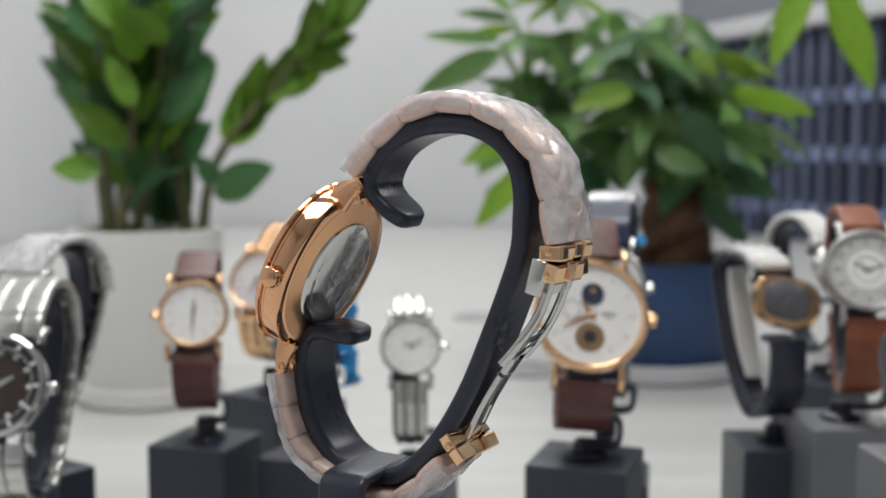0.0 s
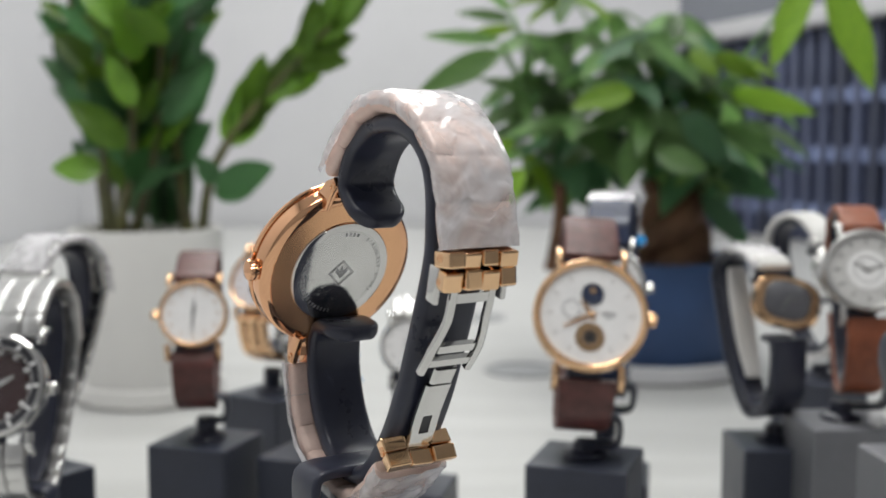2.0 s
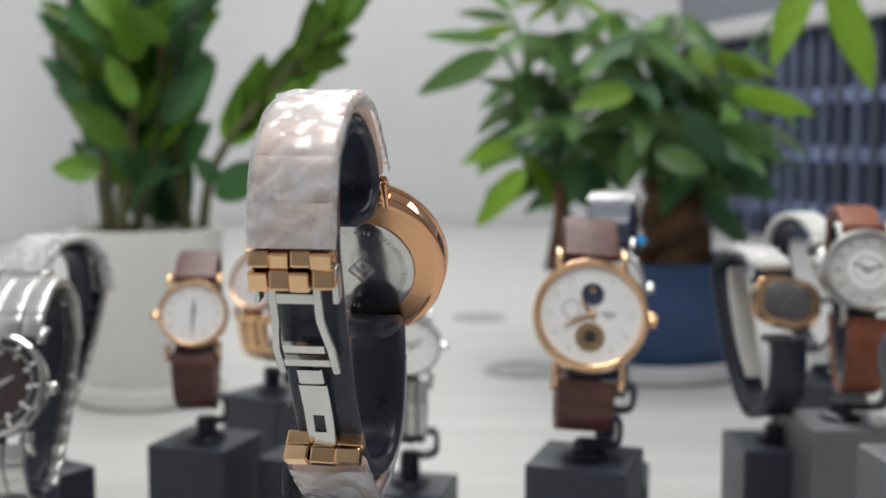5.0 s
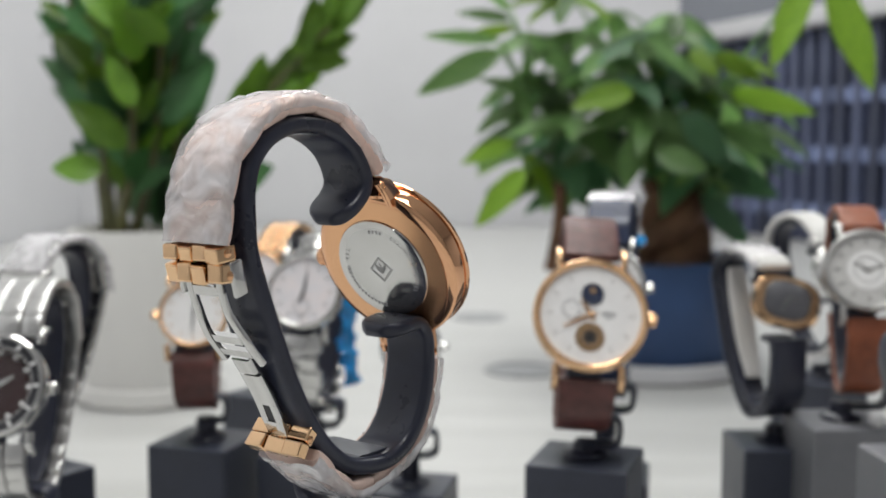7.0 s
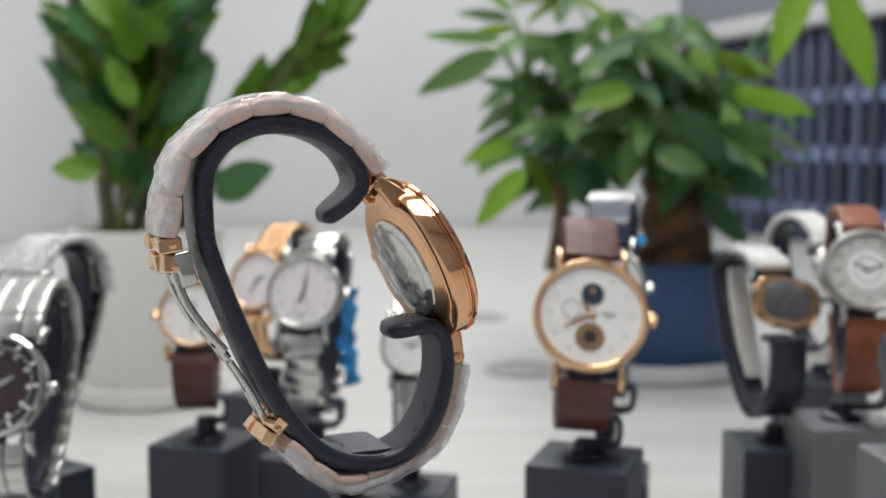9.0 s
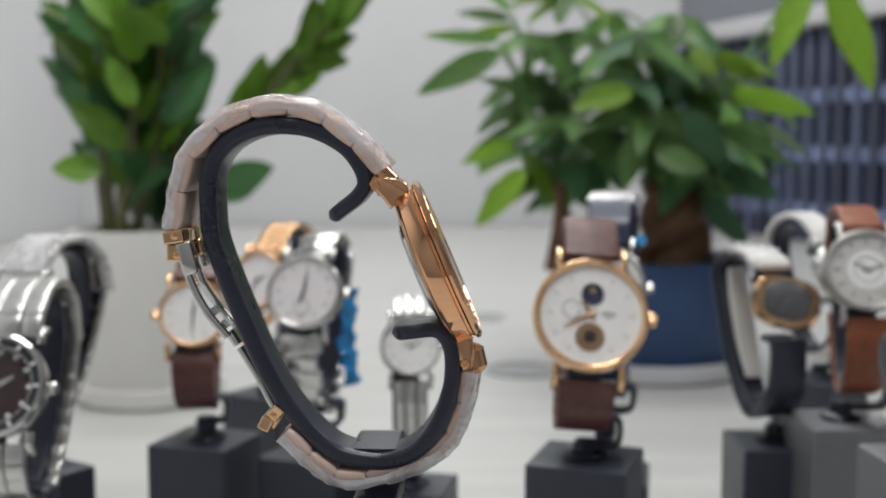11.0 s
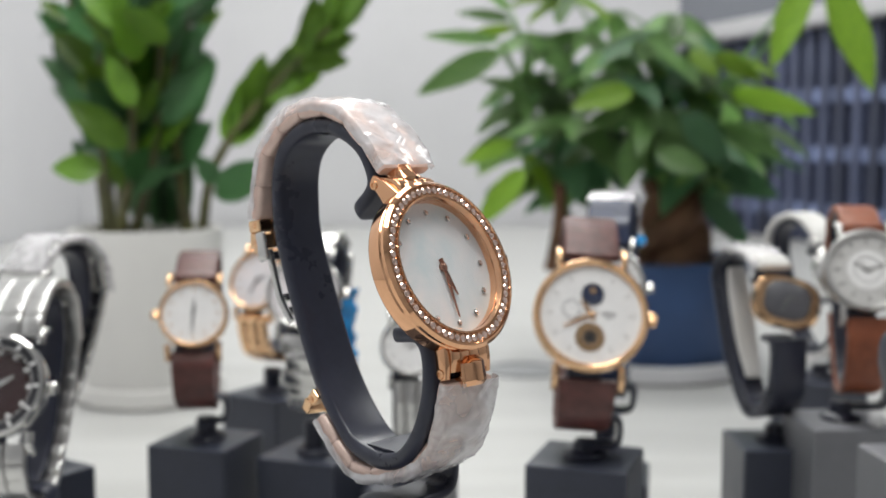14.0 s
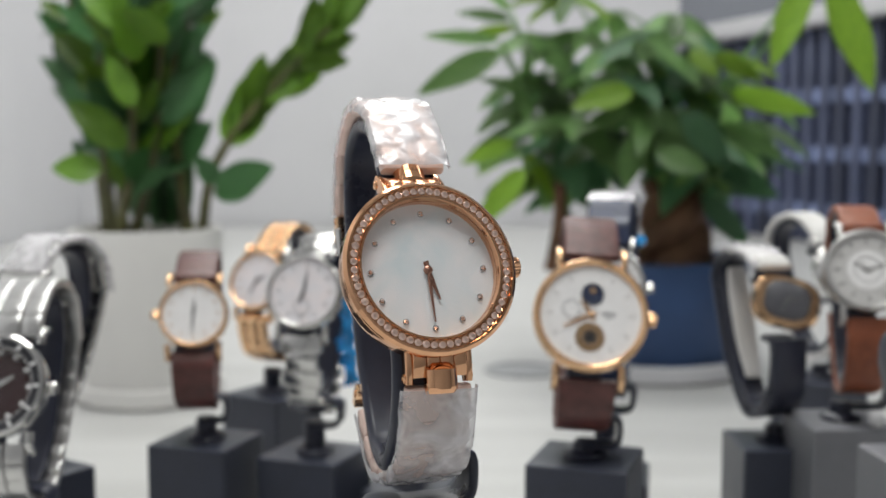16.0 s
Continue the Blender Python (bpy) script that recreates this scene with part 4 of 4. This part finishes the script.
def make_right_group():
    m = placed(1066, 505, 0.46, -16)
    stand(m, 4, 34, a=1.13, b=1.13)
    w, cm, k = other_watch(m, "steel watch on a dark blue leather strap with clear film", 17.5, "steel", "dial_white", ticks(), [(40, 5.5, 0.8), (150, 8.5, 0.6)], "leather", "dial_navy", 19.0, a=1.13, b=1.13)
    part("film_wrap", film_sheet(bent(STRAP_TOP, 1.13, 1.13)[3:10], 20.0, 40, 1.15), "film", w, "creased clear plastic film")
    part("crown_cap", lathe(bmesh.new(), [(0, 0), (2.3 * MM, 0), (2.5 * MM, 2 * MM), (1.8 * MM, 3.6 * MM), (0, 4 * MM)], 24), "blue_film", w, "bright blue plastic cap", pose(12.5 * MM, 8 * MM, 57 * MM, 70, 0, 20))
    # gold tonneau watch
    m = placed(1392, 534, 0.47, 15)
    stand(m, -14, post_x=4.5, a=0.62, b=1.2)
    w = thing("wristwatch", m, "gold barrel-shaped watch with grey dial wrapped in white film", "watch", "watches on stands")
    cm = dial_pose(-16.0) @ pose(0, 0, 0, 0, 0, -14)

    def barrel(sx, sy, z0, z1):
        bm = bmesh.new()
        rings = []
        for f, z in ((0.93, z0), (1.0, z0 + (z1 - z0) * 0.3), (1.0, z0 + (z1 - z0) * 0.75), (0.9, z1)):
            ring = []
            for i in range(48):
                a = 2 * math.pi * i / 48
                c, s = math.cos(a), math.sin(a)
                ring.append(bm.verts.new((math.copysign(abs(c) ** 0.85, c) * sx * f * MM, math.copysign(abs(s) ** 0.62, s) * sy * f * MM, z * MM)))
            rings.append(ring)
        for a, b in zip(rings, rings[1:]):
            for i in range(48):
                bm.faces.new((a[i], a[(i + 1) % 48], b[(i + 1) % 48], b[i]))
        bm.faces.new(rings[0]), bm.faces.new(rings[-1])
        return bm

    part("case", barrel(14.0, 11.0, -5, 1.2), "gold", w, "", cm)
    part("dial", barrel(9.4, 8.0, 0.6, 2.3), "dial_dark", w, "dark grey dial", cm)
    part("crystal", barrel(8.6, 7.4, 2.32, 2.5), "crystal", w, "", cm)
    for clock, length in ((70, 4.0), (200, 5.6)):
        part("hand", hand(length, 0.7, 1.2), "steel", w, "", cm @ pose(0, 0, 2.3 * MM, 0, 0, -clock))
    part("crown", crown_mesh(2.0, 2.8), "gold", w, "", cm @ pose(11.5 * MM, 0, -2.4 * MM, 0, 90, 0))
    TOP = bent(STRAP_TOP, 0.62, 1.2)
    leather(w, [(-1.5, 54), (2, 57)] + TOP[2:7], 15.0, 14.0, "white_strap", "strap")
    leather(w, TOP[6:] + bent(BACK, 0.62, 1.2)[1:], 13.0, 13.0, "cuff", "strap")
    leather(w, [(-15, 26)] + bent(STRAP_LOW, 0.62, 1.2)[2:], 15.0, 14.0, "cuff", "strap")
    inner = curve(yz(bent([(29.5, 57), (28.4, 46), (23.6, 32), (18.2, 20), (12.6, 10.5)], 0.62, 1.2)), 40)
    part("tissue_wrap", band(bmesh.new(), inner, 10 * MM, 3.6 * MM, 2.0 * MM, lambda s: (0.8 + 0.25 * math.sin(3 * s + 0.4), 0.6 + 0.5 * math.sin(math.pi * s))), "white_strap", w, "white tissue wrapping inside the strap")
    part("film_wrap", film_sheet(TOP[:8], 16.5, 40, 1.3), "film", w, "creased clear plastic film")
    # chronograph on tan leather
    m = placed(1536, 478, 0.45, -8)
    stand(m, 12, 13, -6, "black watch stand with a block base toned paler for reflected light", 0.036, True, 0.74, 1.22, True)
    w, cm, k = other_watch(m, "steel chronograph with silver dial on tan leather strap", 16.9, "steel_brushed", "dial_silver", ticks(12, 2.0, 0.7, "steel"), [(300, 6, 0.9), (70, 9, 0.7)], "leather", "tan", 16.6, hand_mat="steel", thick=1.2, a=0.74, b=1.22)
    part("inner_ring", lathe(bmesh.new(), [(5.4 * MM, 0), (8.0 * MM, 0), (8.0 * MM, 0.3 * MM), (5.4 * MM, 0.3 * MM)], 48, None, True), "dial_white", w, "white minute track", cm)
    sub_dial(w, cm, 5.0, 0, 0, "dial_white", "steel", "silver centre disc")
    for turn in (40, 90, 140):
        a = radians(turn)
        m3 = cm @ pose(math.sin(a) * 16.6 * MM, math.cos(a) * 16.6 * MM, -2.2 * MM, 0, 0, 90 - turn) @ pose(0, 0, 0, 0, 90, 0)
        if turn != 90:
            part("pusher", crown_mesh(1.6, 3.4), "steel", w, "", m3)
    # white-strapped watch seen from its side
    m = placed(1490, 484, 0.60, 26)
    stand(m, 10, a=0.97, b=1.1)
    other_watch(m, "steel watch on a white strap turned sideways", 17.0, "steel", "dial_white", ticks(), [(40, 5.5, 0.8), (150, 8.5, 0.6)], "leather", "white_strap", 17.0, a=0.97, b=1.1)
    # stand whose block alone stands in view
    p = at(1640, 808, 0.375)
    stand(Matrix.Translation((p.x, p.y, p.z + GAP * MM)) @ pose(0, 0, 0, 0, 0, -90), 4, grey=True)


make_moon_watch()
make_left_group()
make_right_group()


# ---- flat grey discs on the table ----
def make_table_disc(px, py, r):
    q = at(px, py, 1.0)
    d = EYE / (EYE - q.z)
    g = thing("cable_grommet", Matrix.Translation((q.x * d, d, 0)), "flat round grey disc on the table", "cable grommet", "cable grommets")
    part("ring", lathe(bmesh.new(), [(r * 0.8, 0), (r, 0), (r, 0.001), (r * 0.97, 0.002), (r * 0.8, 0.002)], 40, None, True), "disc_grey", g)
    part("cap", lathe(bmesh.new(), [(0, 0.0012), (r * 0.8, 0.0012), (r * 0.8, 0.0002), (0, 0.0002)], 40), "disc_grey", g)


make_table_disc(848, 563, 0.034)
make_table_disc(925, 656, 0.038)


# ---- plants ----
def leaf_mesh(name, width, fold, droop, mat, point=1.0):
    """A leaf one unit long along y, folded on its midrib, with depth."""
    bm = bmesh.new()
    n = 9
    rows = []
    for i in range(n + 1):
        s = i / n
        w = width * 0.5 * (math.sin(math.pi * min(1, s ** 0.88)) ** (0.5 + 0.25 * point) if 0 < s < 1 else 0) * (1 - 0.25 * point * s) + 0.004
        z = -droop * s * s
        wave = 0.012 * math.sin(s * 11)
        rows.append([bm.verts.new((x * w, s, z + abs(x) * w * fold + wave * abs(x))) for x in (-1, -0.55, 0, 0.55, 1)])
    for a, b in zip(rows, rows[1:]):
        for k in range(4):
            bm.faces.new((a[k], a[k + 1], b[k + 1], b[k]))
    r = bmesh.ops.solidify(bm, geom=list(bm.faces), thickness=0.012)
    me = bpy.data.meshes.new(name)
    bmesh.ops.recalc_face_normals(bm, faces=bm.faces)
    bm.to_mesh(me)
    bm.free()
    me.materials.append(M[mat])
    me.shade_smooth()
    return me


def leaf(name, mesh, parent, base, tip, facing, wide=1.0):
    """A leaf from base to tip (world places), its upper side turned towards facing."""
    y = tip - base
    length = y.length
    y.normalize()
    z = (facing - y * facing.dot(y)).normalized()
    x = y.cross(z)
    rot = Matrix((x, y, z)).transposed().to_4x4()
    ob = new(name, mesh)
    ob.parent = parent
    top = parent
    base_of = Vector((0, 0, 0))
    while top:
        base_of += top.matrix_basis.translation
        top = top.parent
    ob.matrix_basis = Matrix.Translation(base - base_of) @ rot @ Matrix.Diagonal((length * wide, length, length, 1))
    return ob


RND = random.Random(7)


def jitter(a):
    return Vector((RND.uniform(-a, a), RND.uniform(-a, a), RND.uniform(-a, a)))


TO_EYE = Vector((0.0, -1.0, 0.35))


def pot(parent, r_top, r_low, h, mat, saucer_mat, saucer_r, label):
    part("pot", lathe(bmesh.new(), [(0, 0.014), (r_low * 0.97, 0.014), (r_low, 0.018), (r_top, h - 0.004), (r_top - 0.001, h), (r_top - 0.005, h), (r_top - 0.006, h - 0.003), (r_top - 0.007, h - 0.014), (0, h - 0.014)], 96), mat, parent, label)
    part("saucer", lathe(bmesh.new(), [(0, 0.0), (saucer_r * 0.94, 0.0), (saucer_r, 0.004), (saucer_r, 0.017), (saucer_r - 0.003, 0.0185), (saucer_r - 0.005, 0.016), (r_low, 0.0135), (0, 0.0135)], 96), saucer_mat, parent, "shallow round saucer")
    bm = bmesh.new()
    bmesh.ops.create_circle(bm, cap_ends=True, segments=48, radius=r_top - 0.0075)
    bmesh.ops.subdivide_edges(bm, edges=bm.edges, cuts=1)
    bmesh.ops.triangulate(bm, faces=bm.faces)
    bmesh.ops.transform(bm, matrix=pose(0, 0, h - 0.012), verts=bm.verts)
    part("soil", bm, "soil", parent)


def make_zz_plant():
    base = at(267, 700, 1.0)
    base = Vector((base.x, 1.0, 0))
    p = thing("potted_plant", Matrix.Translation(base), "glossy green plant with thick stems in a white ceramic pot", "potted plant")
    pot(p, 0.0655, 0.0595, 0.150, "pot_white", "pot_white", 0.0635, "smooth white ceramic pot")
    bright = [leaf_mesh("leaf", 0.48, 0.18, 0.10, "zz_leaf", 0.8), leaf_mesh("leaf", 0.45, 0.12, 0.18, "zz_leaf", 0.8)]
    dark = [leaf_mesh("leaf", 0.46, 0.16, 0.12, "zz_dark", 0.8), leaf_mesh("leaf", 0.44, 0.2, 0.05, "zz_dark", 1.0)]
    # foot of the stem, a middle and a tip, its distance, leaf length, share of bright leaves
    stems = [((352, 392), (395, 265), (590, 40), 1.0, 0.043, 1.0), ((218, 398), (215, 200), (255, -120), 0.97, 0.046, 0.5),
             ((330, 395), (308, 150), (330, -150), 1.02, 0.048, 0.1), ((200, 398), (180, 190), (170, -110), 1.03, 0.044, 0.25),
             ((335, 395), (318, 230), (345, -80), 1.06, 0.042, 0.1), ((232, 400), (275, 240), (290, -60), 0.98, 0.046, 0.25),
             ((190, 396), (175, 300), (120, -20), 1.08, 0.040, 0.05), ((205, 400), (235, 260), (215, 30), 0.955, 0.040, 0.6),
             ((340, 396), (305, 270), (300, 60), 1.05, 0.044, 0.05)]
    for foot, mid, tip, d, ll, share in stems:
        a = at(*foot, 1.0 + (d - 1.0) * 0.4)
        a.z = 0.134
        b, c = at(*mid, (1.0 + d) / 2), at(*tip, d)
        path = curve([a - base, b - base, c - base], 20)
        s = part("stem", tube(bmesh.new(), path, 0.0052, 0.0022, 8), "zz_stem", p, "thick green-brown stem")
        side = 1
        for i in range(5, 21, 2) if share < 0.9 else range(8, 21):
            q = path[i] + base
            t = (path[min(i + 1, 20)] - path[i - 1]).normalized()
            across = t.cross(Vector((RND.uniform(-0.5, 0.5), -1, RND.uniform(-0.2, 0.2)))).normalized()
            for side in (-1, 1):
                if RND.random() < 0.1:
                    continue
                spread = 0.62 if share == 1.0 else 1.0
                way = (t * RND.uniform(0.85, 1.25) + across * side * RND.uniform(0.4, 0.8) * spread + jitter(0.25) * spread).normalized()
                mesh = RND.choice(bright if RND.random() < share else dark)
                size = ll * RND.uniform(1.05, 1.5) * (0.82 if share == 1.0 else 1) * (0.75 + 0.25 * min(1, i / 9))
                leaf("leaf", mesh, s, q, q + way * size, TO_EYE + jitter(0.7) + t * 0.3, RND.uniform(0.9, 1.15))
        leaf("leaf", (bright if share > 0.5 else dark)[0], s, path[-1] + base, path[-1] + base + (path[-1] - path[-2]).normalized() * ll, TO_EYE + jitter(0.4))
    front = [((182, 300), (90, 292), 0.96), ((225, 262), (120, 176), 0.95), ((238, 190), (188, 100), 0.95), ((225, 320), (262, 262), 0.95),
             ((385, 325), (348, 278), 0.98), ((378, 345), (482, 292), 0.97), ((530, 112), (616, 106), 0.98), ((300, 75), (212, 12), 0.94), ((245, 110), (205, 20), 0.94)]
    host = p.children[3]
    # inner leaves take the darker tone, which paints in the shade there
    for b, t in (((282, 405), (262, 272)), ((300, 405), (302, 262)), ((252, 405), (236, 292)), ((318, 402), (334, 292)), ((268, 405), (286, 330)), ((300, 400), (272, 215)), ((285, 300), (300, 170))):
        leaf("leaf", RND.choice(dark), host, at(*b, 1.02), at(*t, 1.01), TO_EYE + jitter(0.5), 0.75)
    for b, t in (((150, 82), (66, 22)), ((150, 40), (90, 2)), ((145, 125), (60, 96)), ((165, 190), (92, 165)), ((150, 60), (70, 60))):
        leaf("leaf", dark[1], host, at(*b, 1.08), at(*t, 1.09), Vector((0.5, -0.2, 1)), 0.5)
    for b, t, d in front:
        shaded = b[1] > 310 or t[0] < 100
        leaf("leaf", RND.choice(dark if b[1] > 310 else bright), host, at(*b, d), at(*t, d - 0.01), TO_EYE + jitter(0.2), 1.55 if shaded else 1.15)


def make_money_plant():
    d0 = 1.13
    base = at(1150, 650, d0)
    base = Vector((base.x, d0, 0))
    p = thing("potted_plant", Matrix.Translation(base), "bushy green plant with braided brown trunk in a blue pot", "potted plant")
    pot(p, 0.094, 0.086, 0.112, "pot_blue", "saucer", 0.096, "matt blue ceramic pot")
    mids = [leaf_mesh("leaflet", 0.42, 0.15, 0.16, "money_leaf"), leaf_mesh("leaflet", 0.38, 0.1, 0.25, "money_leaf")]
    pale = [leaf_mesh("leaflet", 0.46, 0.12, 0.12, "money_pale"), leaf_mesh("leaflet", 0.34, 0.2, 0.1, "money_pale")]
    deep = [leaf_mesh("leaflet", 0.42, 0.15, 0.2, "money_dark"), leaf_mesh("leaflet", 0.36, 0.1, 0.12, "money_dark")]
    foot = at(1195, 470, d0)
    foot.z = 0.098
    crown_at = Vector((foot.x - 0.005, d0, EYE - 0.035))
    strands = []
    for k in range(3):
        pts = []
        for i in range(15):
            s = i / 14
            a = 2 * math.pi * (k / 3 + 0.85 * s)
            rr = 0.0215 * (1 - 0.25 * s)
            pts.append(foot.lerp(crown_at, s) + Vector((math.cos(a) * rr, math.sin(a) * rr, 0)) - base)
        strands.append(part("trunk", tube(bmesh.new(), curve(pts, 40), 0.020, 0.013, 12), "bark", p, "braided brown trunk strand"))
    thin_top = at(990, 318, 1.12)
    thin = at(975, 470, 1.12)
    thin.z = 0.098
    side_trunk = part("trunk", tube(bmesh.new(), curve([thin - base, thin.lerp(thin_top, 0.5) - base + Vector((0.004, 0, 0)), thin_top - base], 14), 0.0075, 0.006, 10), "bark", p, "thin brown side trunk")

    def stalk(end, start):
        mid = start.lerp(end, 0.5) + Vector((0, 0, 0.012))
        return part("stalk", tube(bmesh.new(), curve([start - base, mid - base, end - base], 10), 0.0022, 0.0013, 6), "money_leaf", p, "thin green stalk")

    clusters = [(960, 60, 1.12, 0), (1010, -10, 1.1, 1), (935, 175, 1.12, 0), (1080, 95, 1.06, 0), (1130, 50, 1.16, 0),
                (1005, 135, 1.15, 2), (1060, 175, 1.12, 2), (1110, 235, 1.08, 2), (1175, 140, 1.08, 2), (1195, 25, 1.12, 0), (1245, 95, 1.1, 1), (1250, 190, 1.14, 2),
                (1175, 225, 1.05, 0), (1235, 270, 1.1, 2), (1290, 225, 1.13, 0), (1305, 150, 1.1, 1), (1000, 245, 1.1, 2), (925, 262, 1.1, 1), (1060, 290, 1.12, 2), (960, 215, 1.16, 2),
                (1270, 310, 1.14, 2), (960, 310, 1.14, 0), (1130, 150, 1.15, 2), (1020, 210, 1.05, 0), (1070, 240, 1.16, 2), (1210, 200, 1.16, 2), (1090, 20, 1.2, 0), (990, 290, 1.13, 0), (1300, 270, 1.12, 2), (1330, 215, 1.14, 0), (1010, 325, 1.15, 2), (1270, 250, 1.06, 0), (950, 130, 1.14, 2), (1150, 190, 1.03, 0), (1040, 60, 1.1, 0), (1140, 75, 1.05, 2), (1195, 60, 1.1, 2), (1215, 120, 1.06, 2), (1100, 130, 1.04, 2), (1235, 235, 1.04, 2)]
    for px, py, d, tone in clusters:
        c = at(px, py, d)
        st = stalk(c, crown_at if px > 1000 else (crown_at.lerp(thin_top, 0.6)))
        out = (c - crown_at)
        out.z = 0
        out = out.normalized() if out.length > 0.01 else Vector((0, -1, 0))
        turn0 = RND.uniform(0, 360)
        count = RND.choice((5, 6, 6, 7))
        for k in range(count):
            a = radians(turn0 + 360 * k / count)
            way = Vector((math.cos(a), math.sin(a) * 0.8, RND.uniform(-0.75, -0.1))) + out * 0.45
            way.normalize()
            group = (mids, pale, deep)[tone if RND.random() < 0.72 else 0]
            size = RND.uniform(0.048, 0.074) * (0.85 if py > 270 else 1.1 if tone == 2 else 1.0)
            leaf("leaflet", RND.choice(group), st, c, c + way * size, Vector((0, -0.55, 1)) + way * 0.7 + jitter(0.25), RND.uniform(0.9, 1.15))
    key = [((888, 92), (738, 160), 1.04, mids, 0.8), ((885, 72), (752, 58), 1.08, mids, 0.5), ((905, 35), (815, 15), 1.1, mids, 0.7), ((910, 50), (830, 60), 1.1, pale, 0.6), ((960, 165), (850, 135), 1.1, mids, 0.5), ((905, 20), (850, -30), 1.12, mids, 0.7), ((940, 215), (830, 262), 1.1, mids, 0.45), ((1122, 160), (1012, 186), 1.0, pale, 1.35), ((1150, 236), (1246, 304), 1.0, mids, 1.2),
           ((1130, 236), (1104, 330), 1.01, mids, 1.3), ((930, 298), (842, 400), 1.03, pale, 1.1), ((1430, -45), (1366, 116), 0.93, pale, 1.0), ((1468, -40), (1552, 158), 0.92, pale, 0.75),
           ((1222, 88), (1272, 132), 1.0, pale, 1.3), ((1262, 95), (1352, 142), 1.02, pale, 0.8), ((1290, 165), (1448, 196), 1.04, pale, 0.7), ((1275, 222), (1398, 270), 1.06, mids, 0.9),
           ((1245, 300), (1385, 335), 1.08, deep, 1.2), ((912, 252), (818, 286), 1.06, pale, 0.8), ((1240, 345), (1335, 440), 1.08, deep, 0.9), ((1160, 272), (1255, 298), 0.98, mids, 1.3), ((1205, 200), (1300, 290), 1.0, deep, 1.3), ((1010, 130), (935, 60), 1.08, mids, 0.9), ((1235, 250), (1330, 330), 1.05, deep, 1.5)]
    for b, t, d, group, wide in key:
        s = at(*b, d)
        st = stalk(s, crown_at if b[0] > 940 else thin_top)
        leaf("leaflet", RND.choice(group), st, s, at(*t, d - 0.015), TO_EYE + jitter(0.2), wide)


make_zz_plant()
make_money_plant()


motions()
